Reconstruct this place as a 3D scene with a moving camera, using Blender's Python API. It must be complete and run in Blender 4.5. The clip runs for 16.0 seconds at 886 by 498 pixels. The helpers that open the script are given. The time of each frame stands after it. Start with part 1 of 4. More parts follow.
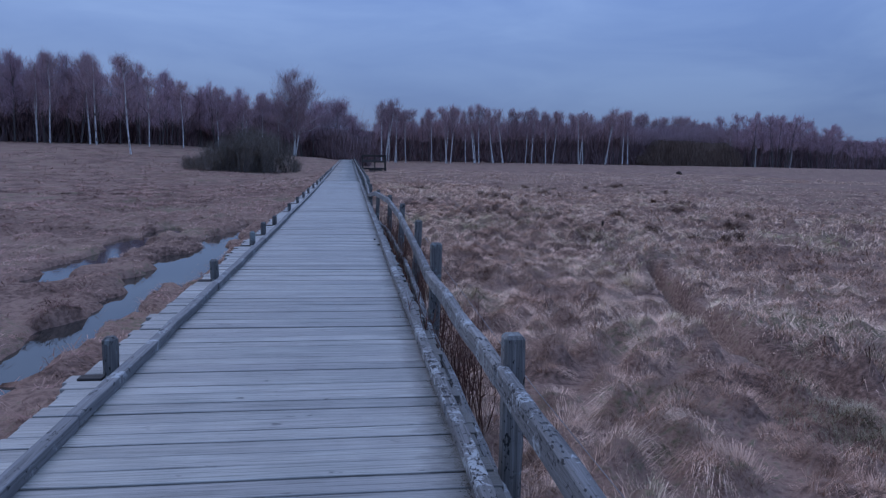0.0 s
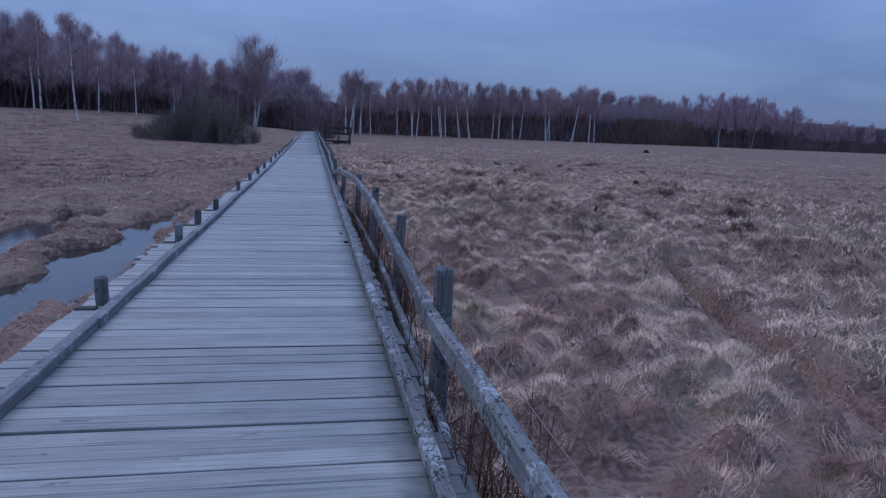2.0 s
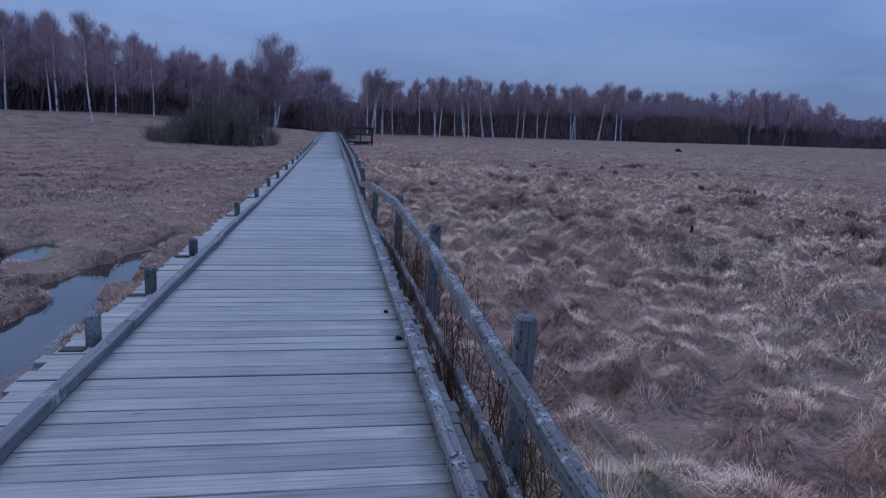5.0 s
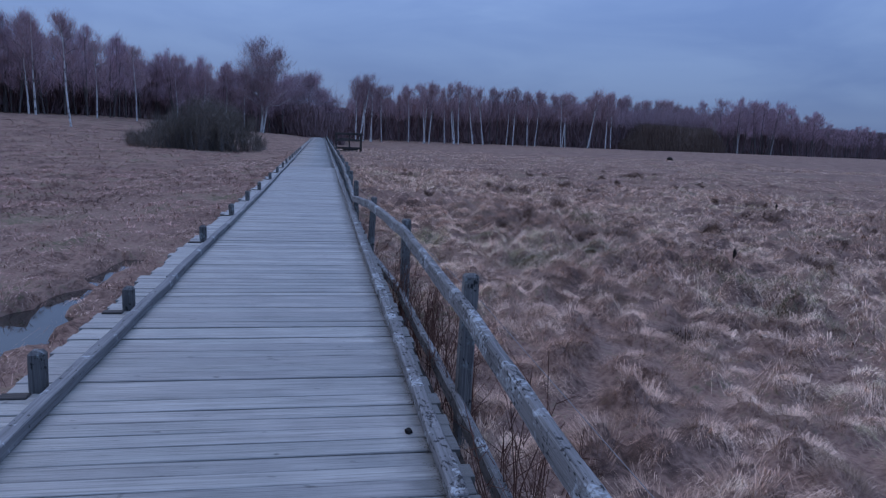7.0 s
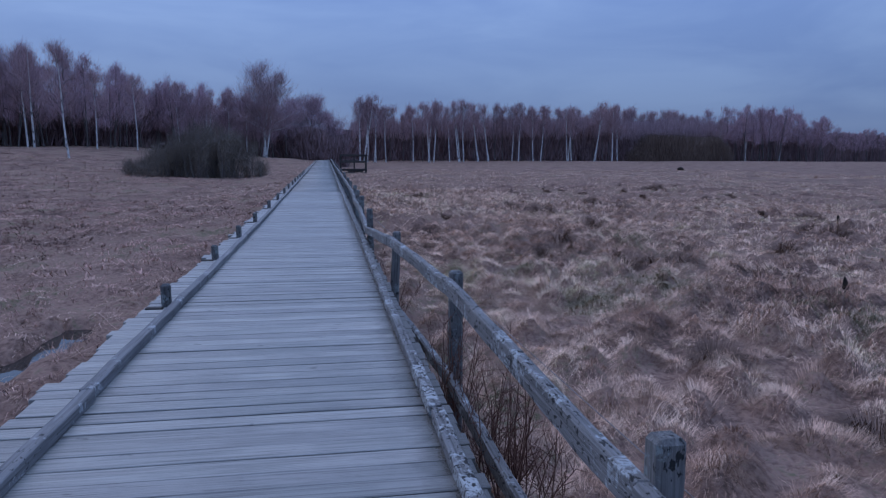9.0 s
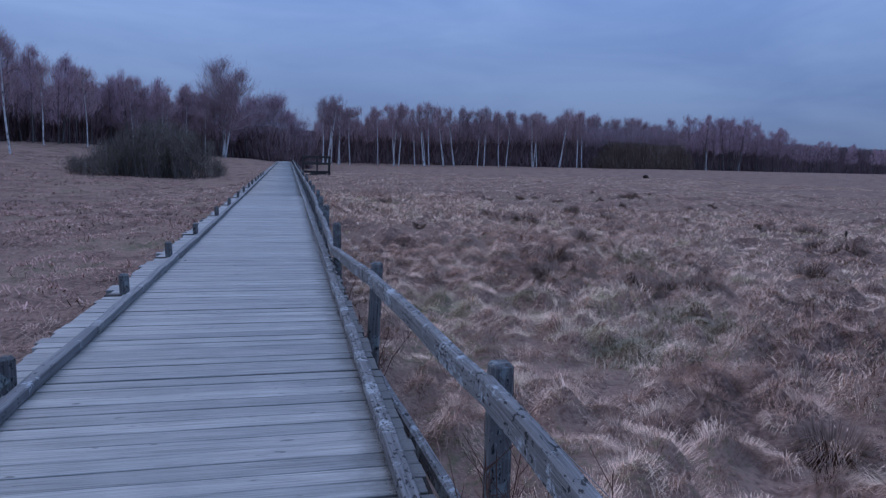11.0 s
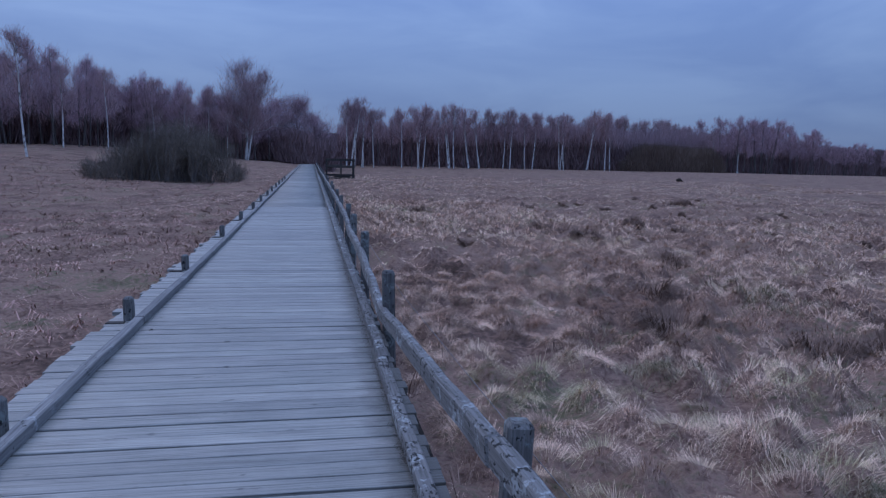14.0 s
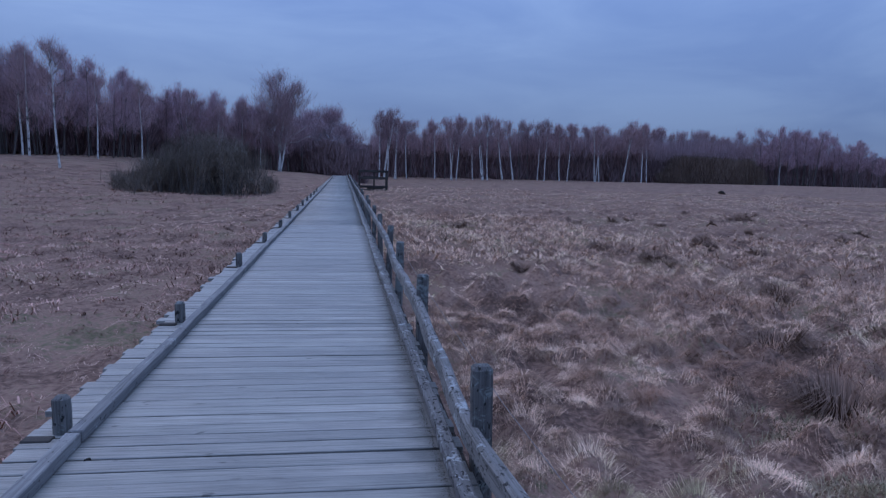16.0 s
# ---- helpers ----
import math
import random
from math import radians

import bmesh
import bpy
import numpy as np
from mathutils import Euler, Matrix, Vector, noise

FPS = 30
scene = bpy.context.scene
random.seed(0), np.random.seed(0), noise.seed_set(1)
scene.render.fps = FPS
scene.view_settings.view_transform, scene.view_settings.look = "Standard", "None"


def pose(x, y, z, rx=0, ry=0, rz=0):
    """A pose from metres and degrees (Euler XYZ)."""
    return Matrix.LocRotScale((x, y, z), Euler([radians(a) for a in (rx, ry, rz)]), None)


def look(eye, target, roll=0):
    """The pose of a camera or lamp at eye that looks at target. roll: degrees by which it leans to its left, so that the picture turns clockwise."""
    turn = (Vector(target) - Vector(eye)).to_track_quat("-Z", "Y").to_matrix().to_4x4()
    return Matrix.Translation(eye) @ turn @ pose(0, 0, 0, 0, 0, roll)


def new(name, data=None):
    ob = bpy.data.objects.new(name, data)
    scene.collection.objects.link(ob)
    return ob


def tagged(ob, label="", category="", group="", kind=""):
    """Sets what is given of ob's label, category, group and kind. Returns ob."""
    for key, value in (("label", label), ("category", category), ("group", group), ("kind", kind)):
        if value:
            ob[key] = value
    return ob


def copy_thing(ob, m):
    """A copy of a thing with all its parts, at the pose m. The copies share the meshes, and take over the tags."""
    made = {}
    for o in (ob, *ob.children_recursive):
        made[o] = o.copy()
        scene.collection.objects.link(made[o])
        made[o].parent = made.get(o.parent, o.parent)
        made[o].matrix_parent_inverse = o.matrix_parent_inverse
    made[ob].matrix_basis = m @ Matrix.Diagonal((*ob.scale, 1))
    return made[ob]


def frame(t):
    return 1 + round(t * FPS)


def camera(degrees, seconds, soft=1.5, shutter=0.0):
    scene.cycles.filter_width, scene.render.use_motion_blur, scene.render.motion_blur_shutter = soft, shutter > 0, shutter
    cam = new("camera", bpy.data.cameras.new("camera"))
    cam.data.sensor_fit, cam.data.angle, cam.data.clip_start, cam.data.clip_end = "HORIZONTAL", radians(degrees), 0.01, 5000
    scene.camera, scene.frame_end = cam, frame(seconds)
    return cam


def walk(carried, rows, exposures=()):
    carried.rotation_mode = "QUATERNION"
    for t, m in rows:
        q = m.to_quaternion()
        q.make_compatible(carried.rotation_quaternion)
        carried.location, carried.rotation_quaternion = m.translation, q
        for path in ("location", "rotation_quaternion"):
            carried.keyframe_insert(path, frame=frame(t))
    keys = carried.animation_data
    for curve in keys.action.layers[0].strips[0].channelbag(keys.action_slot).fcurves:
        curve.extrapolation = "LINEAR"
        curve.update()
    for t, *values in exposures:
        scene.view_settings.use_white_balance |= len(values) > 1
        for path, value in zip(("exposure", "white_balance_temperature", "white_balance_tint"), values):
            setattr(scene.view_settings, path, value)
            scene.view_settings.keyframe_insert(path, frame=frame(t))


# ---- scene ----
cam = camera(66.0, 16.0, soft=1.25)
PATH = [
    (0, (0.439, 0.984, 1.507), (0.712, 2.948, 1.245), 1.2),
    (0.5, (0.482, 1.657, 1.556), (0.755, 3.61, 1.22), 0.8),
    (1, (0.437, 2.334, 1.524), (0.76, 4.278, 1.185), 2.6),
    (1.5, (0.467, 2.989, 1.499), (0.831, 4.926, 1.163), 2.2),
    (2, (0.487, 3.648, 1.487), (0.866, 5.583, 1.155), 2.4),
    (2.5, (0.47, 4.362, 1.501), (0.868, 6.293, 1.166), 1.4),
    (3, (0.463, 5.113, 1.528), (0.825, 7.054, 1.206), 2.3),
    (3.5, (0.419, 5.725, 1.533), (0.775, 7.666, 1.206), 3.8),
    (4, (0.444, 6.522, 1.508), (0.78, 8.464, 1.168), 3.4),
    (6.5, (0.458, 9.468, 1.566), (0.795, 11.413, 1.243), 0.7),
    (7, (0.43, 10.104, 1.548), (0.785, 12.047, 1.231), 2.4),
    (7.5, (0.464, 10.806, 1.508), (0.831, 12.747, 1.198), -0.3),
    (8, (0.433, 11.446, 1.445), (0.815, 13.388, 1.158), 1.2),
    (8.5, (0.405, 12.121, 1.445), (0.791, 14.063, 1.162), 0.5),
    (9, (0.423, 12.869, 1.494), (0.758, 14.823, 1.229), 0.3),
    (11.5, (0.521, 16.025, 1.469), (0.98, 17.955, 1.22), 1.4),
    (12, (0.496, 16.636, 1.465), (0.956, 18.568, 1.23), 1.2),
    (12.5, (0.529, 17.178, 1.514), (0.94, 19.124, 1.299), 0.7),
    (13, (0.514, 17.883, 1.498), (0.909, 19.83, 1.265), 1.4),
    (13.5, (0.567, 18.469, 1.55), (0.953, 20.415, 1.296), 1.2),
    (14, (0.504, 19.125, 1.546), (0.884, 21.073, 1.299), 1.4),
    (14.5, (0.48, 19.722, 1.553), (0.858, 21.671, 1.31), 1.4),
    (15, (0.461, 20.455, 1.577), (0.805, 22.413, 1.352), 1.5),
    (15.5, (0.411, 21.11, 1.554), (0.747, 23.069, 1.332), 1.7),
    (16, (0.448, 21.698, 1.588), (0.739, 23.665, 1.371), 1.5),
]
walk(cam, [(t, look(eye, target, roll)) for t, eye, target, roll in PATH])

# ---- world and light ----
world = bpy.data.worlds.new("dusk_sky")
scene.world = world
world.use_nodes = True
wt = world.node_tree
wt.nodes.clear()


def wnode(kind, **values):
    n = wt.nodes.new(kind)
    for key, value in values.items():
        n.inputs[key].default_value = value
    return n


SUN_EL, SUN_ROT = 50.0, 320.0
sky = wt.nodes.new("ShaderNodeTexSky")
sky.sky_type = "NISHITA"
sky.sun_disc = False
sky.sun_elevation, sky.sun_rotation = radians(SUN_EL), radians(SUN_ROT)
tc = wt.nodes.new("ShaderNodeTexCoord")
mp = wnode("ShaderNodeMapping")
mp.inputs["Scale"].default_value = (1.0, 1.0, 4.2)
mp.inputs["Rotation"].default_value = (0.05, -0.08, 0.4)
nz = wnode("ShaderNodeTexNoise", Scale=3.1, Detail=5.0, Roughness=0.52, Distortion=0.5)
ramp = wt.nodes.new("ShaderNodeValToRGB")
ramp.color_ramp.elements[0].position = 0.36
ramp.color_ramp.elements[0].color = (0.131, 0.219, 0.478, 1)
ramp.color_ramp.elements[1].position = 0.66
ramp.color_ramp.elements[1].color = (0.181, 0.284, 0.552, 1)
bg_sky = wnode("ShaderNodeBackground", Strength=0.06)
bg_cloud = wnode("ShaderNodeBackground", Strength=1.0)
# an overcast sky is brighter overhead than at the horizon
height = wt.nodes.new("ShaderNodeSeparateXYZ")
lift = wt.nodes.new("ShaderNodeMath")
lift.operation, lift.use_clamp = "MULTIPLY_ADD", False
lift.inputs[1].default_value, lift.inputs[2].default_value = 3.15, 0.765
wt.links.new(tc.outputs["Generated"], height.inputs[0])
up_only = wt.nodes.new("ShaderNodeMath")
up_only.operation = "MAXIMUM"
up_only.inputs[1].default_value = 0.0
wt.links.new(height.outputs["Z"], up_only.inputs[0])
wt.links.new(up_only.outputs[0], lift.inputs[0])
# and brighter towards the side where the sun has gone down
west = wt.nodes.new("ShaderNodeMath")
west.operation = "MULTIPLY_ADD"
west.inputs[1].default_value = -0.08
wt.links.new(height.outputs["X"], west.inputs[0])
wt.links.new(lift.outputs[0], west.inputs[2])
wt.links.new(west.outputs[0], bg_cloud.inputs["Strength"])
mixed = wnode("ShaderNodeMixShader", Fac=0.86)
wout = wt.nodes.new("ShaderNodeOutputWorld")
for a, b in ((tc.outputs["Generated"], mp.inputs["Vector"]), (mp.outputs[0], nz.inputs["Vector"]), (nz.outputs["Fac"], ramp.inputs[0]),
             (sky.outputs[0], bg_sky.inputs["Color"]), (ramp.outputs[0], bg_cloud.inputs["Color"]), (bg_sky.outputs[0], mixed.inputs[1]),
             (bg_cloud.outputs[0], mixed.inputs[2]), (mixed.outputs[0], wout.inputs[0])):
    wt.links.new(a, b)

sun = new("sun", bpy.data.lights.new("sun", "SUN"))
sun.data.energy, sun.data.angle, sun.data.color = 0.7, radians(60), (1.0, 0.90, 0.90)
a_, e_ = radians(SUN_ROT), radians(SUN_EL)
sun.matrix_world = look((0, 0, 30), (-math.sin(a_) * math.cos(e_) * 30, -math.cos(a_) * math.cos(e_) * 30, 30 - 30 * math.sin(e_)))


# ---- materials ----
def material(name, rough=0.9, spec=0.25, metal=0.0):
    m = bpy.data.materials.new(name)
    m.use_nodes = True
    p = m.node_tree.nodes["Principled BSDF"]
    p.inputs["Roughness"].default_value = rough
    p.inputs["Specular IOR Level"].default_value = spec
    p.inputs["Metallic"].default_value = metal
    return m, m.node_tree, p


def add(nt, kind, values=None, **attrs):
    n = nt.nodes.new(kind)
    for key, value in (values or {}).items():
        n.inputs[key].default_value = value
    if kind == "ShaderNodeMix":
        n.data_type = attrs.get("data_type", "RGBA")
        n.blend_type = attrs.get("blend_type", "MIX")
    if kind == "ShaderNodeMath":
        n.operation = attrs.get("operation", "MULTIPLY")
    return n


def ramp_of(nt, source, stops):
    r = nt.nodes.new("ShaderNodeValToRGB")
    while len(r.color_ramp.elements) < len(stops):
        r.color_ramp.elements.new(0.5)
    for el, (at, c) in zip(r.color_ramp.elements, stops):
        el.position, el.color = at, (*c, 1)
    nt.links.new(source, r.inputs[0])
    return r


def noise_of(nt, vector, scale, detail=4.0, rough=0.55, stretch=None, dist=0.0):
    if stretch:
        k = add(nt, "ShaderNodeMapping", {"Scale": stretch})
        nt.links.new(vector, k.inputs["Vector"])
        vector = k.outputs[0]
    n = add(nt, "ShaderNodeTexNoise", {"Scale": scale, "Detail": detail, "Roughness": rough, "Distortion": dist})
    nt.links.new(vector, n.inputs["Vector"])
    return n


def mix_of(nt, fac, a, b, blend="MIX"):
    n = add(nt, "ShaderNodeMix", blend_type=blend)
    for value, key in ((fac, 0), (a, 6), (b, 7)):
        if isinstance(value, (int, float)):
            n.inputs[key].default_value = value
        elif isinstance(value, tuple):
            n.inputs[key].default_value = (*value, 1)
        else:
            nt.links.new(value, n.inputs[key])
    return n.outputs[2]


def bump_of(nt, p, source, strength, distance):
    b = add(nt, "ShaderNodeBump", {"Strength": strength, "Distance": distance})
    nt.links.new(source, b.inputs["Height"])
    nt.links.new(b.outputs[0], p.inputs["Normal"])


def wood(name, dark, mid, light, along, lichen=None, lichen_at=0.62, rough=0.85, relief=0.006, knots=False, pit_at=0.57):
    """Weathered timber: grain along the axis, patches, cracks, and lichen where given."""
    m, nt, p = material(name, rough, 0.5 if knots else 0.3)
    info, tex = nt.nodes.new("ShaderNodeObjectInfo"), nt.nodes.new("ShaderNodeTexCoord")
    shift = add(nt, "ShaderNodeVectorMath")
    shift.operation = "MULTIPLY_ADD"
    nt.links.new(info.outputs["Random"], shift.inputs[0])
    shift.inputs[1].default_value = (13.7, 29.1, 17.3)
    nt.links.new(tex.outputs["Object"], shift.inputs[2])
    v = shift.outputs[0]
    s = [75.0, 75.0, 75.0]
    s["xyz".index(along)] = 1.6
    grain = noise_of(nt, v, 1.0, 6.0, 0.65, tuple(s), 0.6)
    patch = noise_of(nt, v, 2.3, 4.0, 0.6)
    colour = ramp_of(nt, grain.outputs["Fac"], [(0.28, dark), (0.5, mid), (0.74, light)]).outputs[0]
    tone = ramp_of(nt, patch.outputs["Fac"], [(0.3, (0.84, 0.84, 0.85)), (0.68, (1.08, 1.07, 1.06))]).outputs[0]
    colour = mix_of(nt, 1.0, colour, tone, "MULTIPLY")
    each = ramp_of(nt, info.outputs["Random"], [(0.0, (0.80, 0.80, 0.81)), (0.5, (1.0, 0.99, 0.98)), (1.0, (1.16, 1.15, 1.13))]).outputs[0]
    colour = mix_of(nt, 1.0, colour, each, "MULTIPLY")
    if knots:
        stain = noise_of(nt, v, 0.75, 4.0, 0.6)
        colour = mix_of(nt, 1.0, colour, ramp_of(nt, stain.outputs["Fac"], [(0.35, (0.86, 0.88, 0.86)), (0.65, (1.07, 1.05, 1.02))]).outputs[0], "MULTIPLY")
        knot = noise_of(nt, v, 1.0, 2.0, 0.5, (7.0, 15.0, 15.0))
        mask = ramp_of(nt, knot.outputs["Fac"], [(0.70, (0, 0, 0)), (0.76, (0.8, 0.8, 0.8))])
        colour = mix_of(nt, mask.outputs[0], colour, tuple(0.45 * c for c in dark))
        # ragged dark band on the fence side: damp dirt with the kerb's shade painted in
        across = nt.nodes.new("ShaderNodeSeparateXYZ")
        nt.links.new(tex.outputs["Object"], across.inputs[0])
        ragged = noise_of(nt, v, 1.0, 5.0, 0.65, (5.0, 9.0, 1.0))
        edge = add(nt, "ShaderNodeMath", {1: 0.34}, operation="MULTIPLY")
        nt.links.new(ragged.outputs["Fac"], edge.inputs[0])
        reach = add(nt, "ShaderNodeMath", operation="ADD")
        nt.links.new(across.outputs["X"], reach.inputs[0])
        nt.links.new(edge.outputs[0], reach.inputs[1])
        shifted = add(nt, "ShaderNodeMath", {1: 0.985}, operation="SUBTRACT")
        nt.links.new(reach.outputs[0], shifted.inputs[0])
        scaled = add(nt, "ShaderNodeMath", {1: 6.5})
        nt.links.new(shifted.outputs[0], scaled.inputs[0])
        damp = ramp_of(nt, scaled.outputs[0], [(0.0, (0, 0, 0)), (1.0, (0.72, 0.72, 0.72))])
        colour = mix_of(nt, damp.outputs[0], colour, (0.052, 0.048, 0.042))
    if lichen:
        spot = noise_of(nt, v, 17.0, 5.0, 0.7, None, 1.2)
        big = noise_of(nt, v, 4.0, 3.0)
        both = add(nt, "ShaderNodeMath", operation="ADD")
        nt.links.new(spot.outputs["Fac"], both.inputs[0])
        nt.links.new(big.outputs["Fac"], both.inputs[1])
        half = add(nt, "ShaderNodeMath", {1: 0.5})
        nt.links.new(both.outputs[0], half.inputs[0])
        mask = ramp_of(nt, half.outputs[0], [(lichen_at, (0, 0, 0)), (lichen_at + 0.05, (1, 1, 1))])
        colour = mix_of(nt, mask.outputs[0], colour, lichen)
        pits = noise_of(nt, v, 52.0, 3.0, 0.6, tuple(0.5 if a == along else 1.0 for a in "xyz"))
        lot = add(nt, "ShaderNodeMath", {1: 0.65})
        nt.links.new(pits.outputs["Fac"], lot.inputs[0])
        few = add(nt, "ShaderNodeMath", {1: 0.35})
        nt.links.new(noise_of(nt, v, 9.0, 3.0).outputs["Fac"], few.inputs[0])
        pit = add(nt, "ShaderNodeMath", operation="ADD")
        nt.links.new(lot.outputs[0], pit.inputs[0])
        nt.links.new(few.outputs[0], pit.inputs[1])
        pm = ramp_of(nt, pit.outputs[0], [(pit_at, (0, 0, 0)), (pit_at + 0.03, (1, 1, 1))])
        colour = mix_of(nt, pm.outputs[0], colour, tuple(0.4 * c for c in dark))
    nt.links.new(colour, p.inputs["Base Color"])
    bump_of(nt, p, grain.outputs["Fac"], 0.6, relief)
    return m


def mottled(name, stops, scale, scale2, rough=0.95, bump=0.02, island=False, clumps=None):
    """Colour by two scales of noise at its place in the world, and by the piece where asked."""
    m, nt, p = material(name, rough, 0.15)
    geo = nt.nodes.new("ShaderNodeNewGeometry")
    a, b = noise_of(nt, geo.outputs["Position"], scale, 5.0), noise_of(nt, geo.outputs["Position"], scale2, 4.0)
    s = add(nt, "ShaderNodeMath", {1: 0.55})
    nt.links.new(a.outputs["Fac"], s.inputs[0])
    u = add(nt, "ShaderNodeMath", {1: 0.45})
    nt.links.new(b.outputs["Fac"], u.inputs[0])
    t = add(nt, "ShaderNodeMath", operation="ADD")
    nt.links.new(s.outputs[0], t.inputs[0])
    nt.links.new(u.outputs[0], t.inputs[1])
    colour = ramp_of(nt, t.outputs[0], stops).outputs[0]
    if island:
        each = ramp_of(nt, geo.outputs["Random Per Island"], [(0.0, (0.58, 0.55, 0.52)), (0.45, (0.96, 0.94, 0.92)), (0.8, (1.12, 1.12, 1.10)), (1.0, (1.34, 1.32, 1.28))]).outputs[0]
        colour = mix_of(nt, 1.0, colour, each, "MULTIPLY")
    if clumps:
        # patchy tone: older and paler tussocks, plus their shaded sides put into the colour
        old = noise_of(nt, geo.outputs["Position"], clumps, 2.0, 0.5, (1.0, 1.0, 0.2))
        colour = mix_of(nt, 1.0, colour, ramp_of(nt, old.outputs["Fac"], [(0.39, (0.40, 0.37, 0.36)), (0.48, (0.98, 0.97, 0.96)), (0.60, (1.28, 1.28, 1.27))]).outputs[0], "MULTIPLY")
    nt.links.new(colour, p.inputs["Base Color"])
    if bump:
        bump_of(nt, p, b.outputs["Fac"], 0.6, bump)
    return m


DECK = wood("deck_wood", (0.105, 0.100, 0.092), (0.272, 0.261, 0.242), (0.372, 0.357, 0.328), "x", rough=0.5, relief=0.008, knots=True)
KERB = wood("kerb_wood", (0.10, 0.095, 0.092), (0.20, 0.193, 0.187), (0.29, 0.282, 0.272), "y", (0.36, 0.365, 0.355), 0.575, pit_at=0.60)
KERB_LICHEN = wood("lichen_kerb_wood", (0.08, 0.075, 0.072), (0.185, 0.178, 0.172), (0.28, 0.272, 0.262), "y", (0.36, 0.37, 0.36), 0.53, 0.9, 0.014, pit_at=0.55)
RAIL = wood("rail_wood", (0.07, 0.066, 0.063), (0.165, 0.158, 0.152), (0.25, 0.242, 0.235), "y", (0.34, 0.352, 0.347), 0.54, 0.9, 0.014, pit_at=0.56)
POST = wood("post_wood", (0.055, 0.052, 0.049), (0.13, 0.124, 0.118), (0.21, 0.202, 0.192), "z", (0.21, 0.23, 0.22), 0.535, 0.9, 0.014, pit_at=0.575)
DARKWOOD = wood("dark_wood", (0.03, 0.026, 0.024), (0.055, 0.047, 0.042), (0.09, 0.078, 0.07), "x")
GROUND = mottled("marsh_ground", [(0.36, (0.081, 0.048, 0.037)), (0.45, (0.163, 0.097, 0.073)), (0.53, (0.260, 0.159, 0.120)), (0.63, (0.140, 0.118, 0.068))], 0.45, 14.0, bump=0.10)
GRASS = mottled("dry_grass", [(0.40, (0.283, 0.161, 0.116)), (0.47, (0.545, 0.351, 0.259)), (0.55, (0.714, 0.505, 0.377)), (0.61, (0.451, 0.368, 0.223)), (0.67, (0.283, 0.269, 0.150))], 0.22, 2.1, bump=0.0, island=True, clumps=2.3)
VERGE = mottled("pale_grass", [(0.40, (0.307, 0.186, 0.144)), (0.47, (0.456, 0.300, 0.236)), (0.54, (0.50, 0.344, 0.274)), (0.62, (0.382, 0.25, 0.19))], 0.3, 1.6, bump=0.0, island=True, clumps=1.3)
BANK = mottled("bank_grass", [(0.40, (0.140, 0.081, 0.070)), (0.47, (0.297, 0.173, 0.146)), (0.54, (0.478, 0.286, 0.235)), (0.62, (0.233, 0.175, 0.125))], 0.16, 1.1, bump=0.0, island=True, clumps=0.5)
SEDGE = mottled("brown_sedge", [(0.38, (0.126, 0.080, 0.062)), (0.6, (0.247, 0.160, 0.124))], 0.8, 5.0, bump=0.0, island=True)
SOIL = mottled("dark_soil", [(0.35, (0.018, 0.014, 0.012)), (0.65, (0.06, 0.045, 0.035))], 3.0, 12.0, bump=0.02)
TWIG = mottled("twigs", [(0.35, (0.308, 0.216, 0.234)), (0.65, (0.483, 0.331, 0.340))], 0.05, 0.3, bump=0.0, island=True)
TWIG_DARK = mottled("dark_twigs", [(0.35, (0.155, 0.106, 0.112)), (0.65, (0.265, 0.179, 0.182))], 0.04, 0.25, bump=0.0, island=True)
TWIG_MID = mottled("purple_brown_twigs", [(0.35, (0.321, 0.222, 0.256)), (0.65, (0.512, 0.351, 0.391))], 0.05, 0.3, bump=0.0, island=True)
TWIG_BROWN = mottled("brown_twigs", [(0.35, (0.115, 0.078, 0.062)), (0.65, (0.185, 0.128, 0.100))], 0.05, 0.3, bump=0.0, island=True)
TWIG_GREEN = mottled("willow_twigs", [(0.35, (0.118, 0.099, 0.084)), (0.65, (0.227, 0.184, 0.149))], 0.15, 1.0, bump=0.0, island=True)
WEED = mottled("red_brown_weed", [(0.35, (0.075, 0.034, 0.026)), (0.65, (0.17, 0.085, 0.060))], 3.0, 20.0, bump=0.0)
CONE = mottled("dark_clod", [(0.35, (0.010, 0.009, 0.009)), (0.65, (0.03, 0.026, 0.024))], 20.0, 60.0, bump=0.005)


def bark_material():
    m, nt, p = material("birch_bark", 0.8, 0.2)
    tex = nt.nodes.new("ShaderNodeTexCoord")
    info = nt.nodes.new("ShaderNodeObjectInfo")
    shift = add(nt, "ShaderNodeVectorMath")
    shift.operation = "MULTIPLY_ADD"
    nt.links.new(info.outputs["Random"], shift.inputs[0])
    shift.inputs[1].default_value = (31.0, 17.0, 53.0)
    nt.links.new(tex.outputs["Object"], shift.inputs[2])
    marks = noise_of(nt, shift.outputs[0], 1.0, 4.0, 0.6, (3.0, 3.0, 1.7))
    fine = noise_of(nt, shift.outputs[0], 1.0, 3.0, 0.6, (5.0, 5.0, 14.0))
    base = ramp_of(nt, marks.outputs["Fac"], [(0.36, (0.10, 0.085, 0.08)), (0.46, (0.52, 0.49, 0.46)), (0.7, (0.66, 0.63, 0.60))]).outputs[0]
    dark = ramp_of(nt, fine.outputs["Fac"], [(0.60, (0, 0, 0)), (0.68, (1, 1, 1))]).outputs[0]
    nt.links.new(mix_of(nt, dark, base, (0.09, 0.08, 0.078)), p.inputs["Base Color"])
    return m


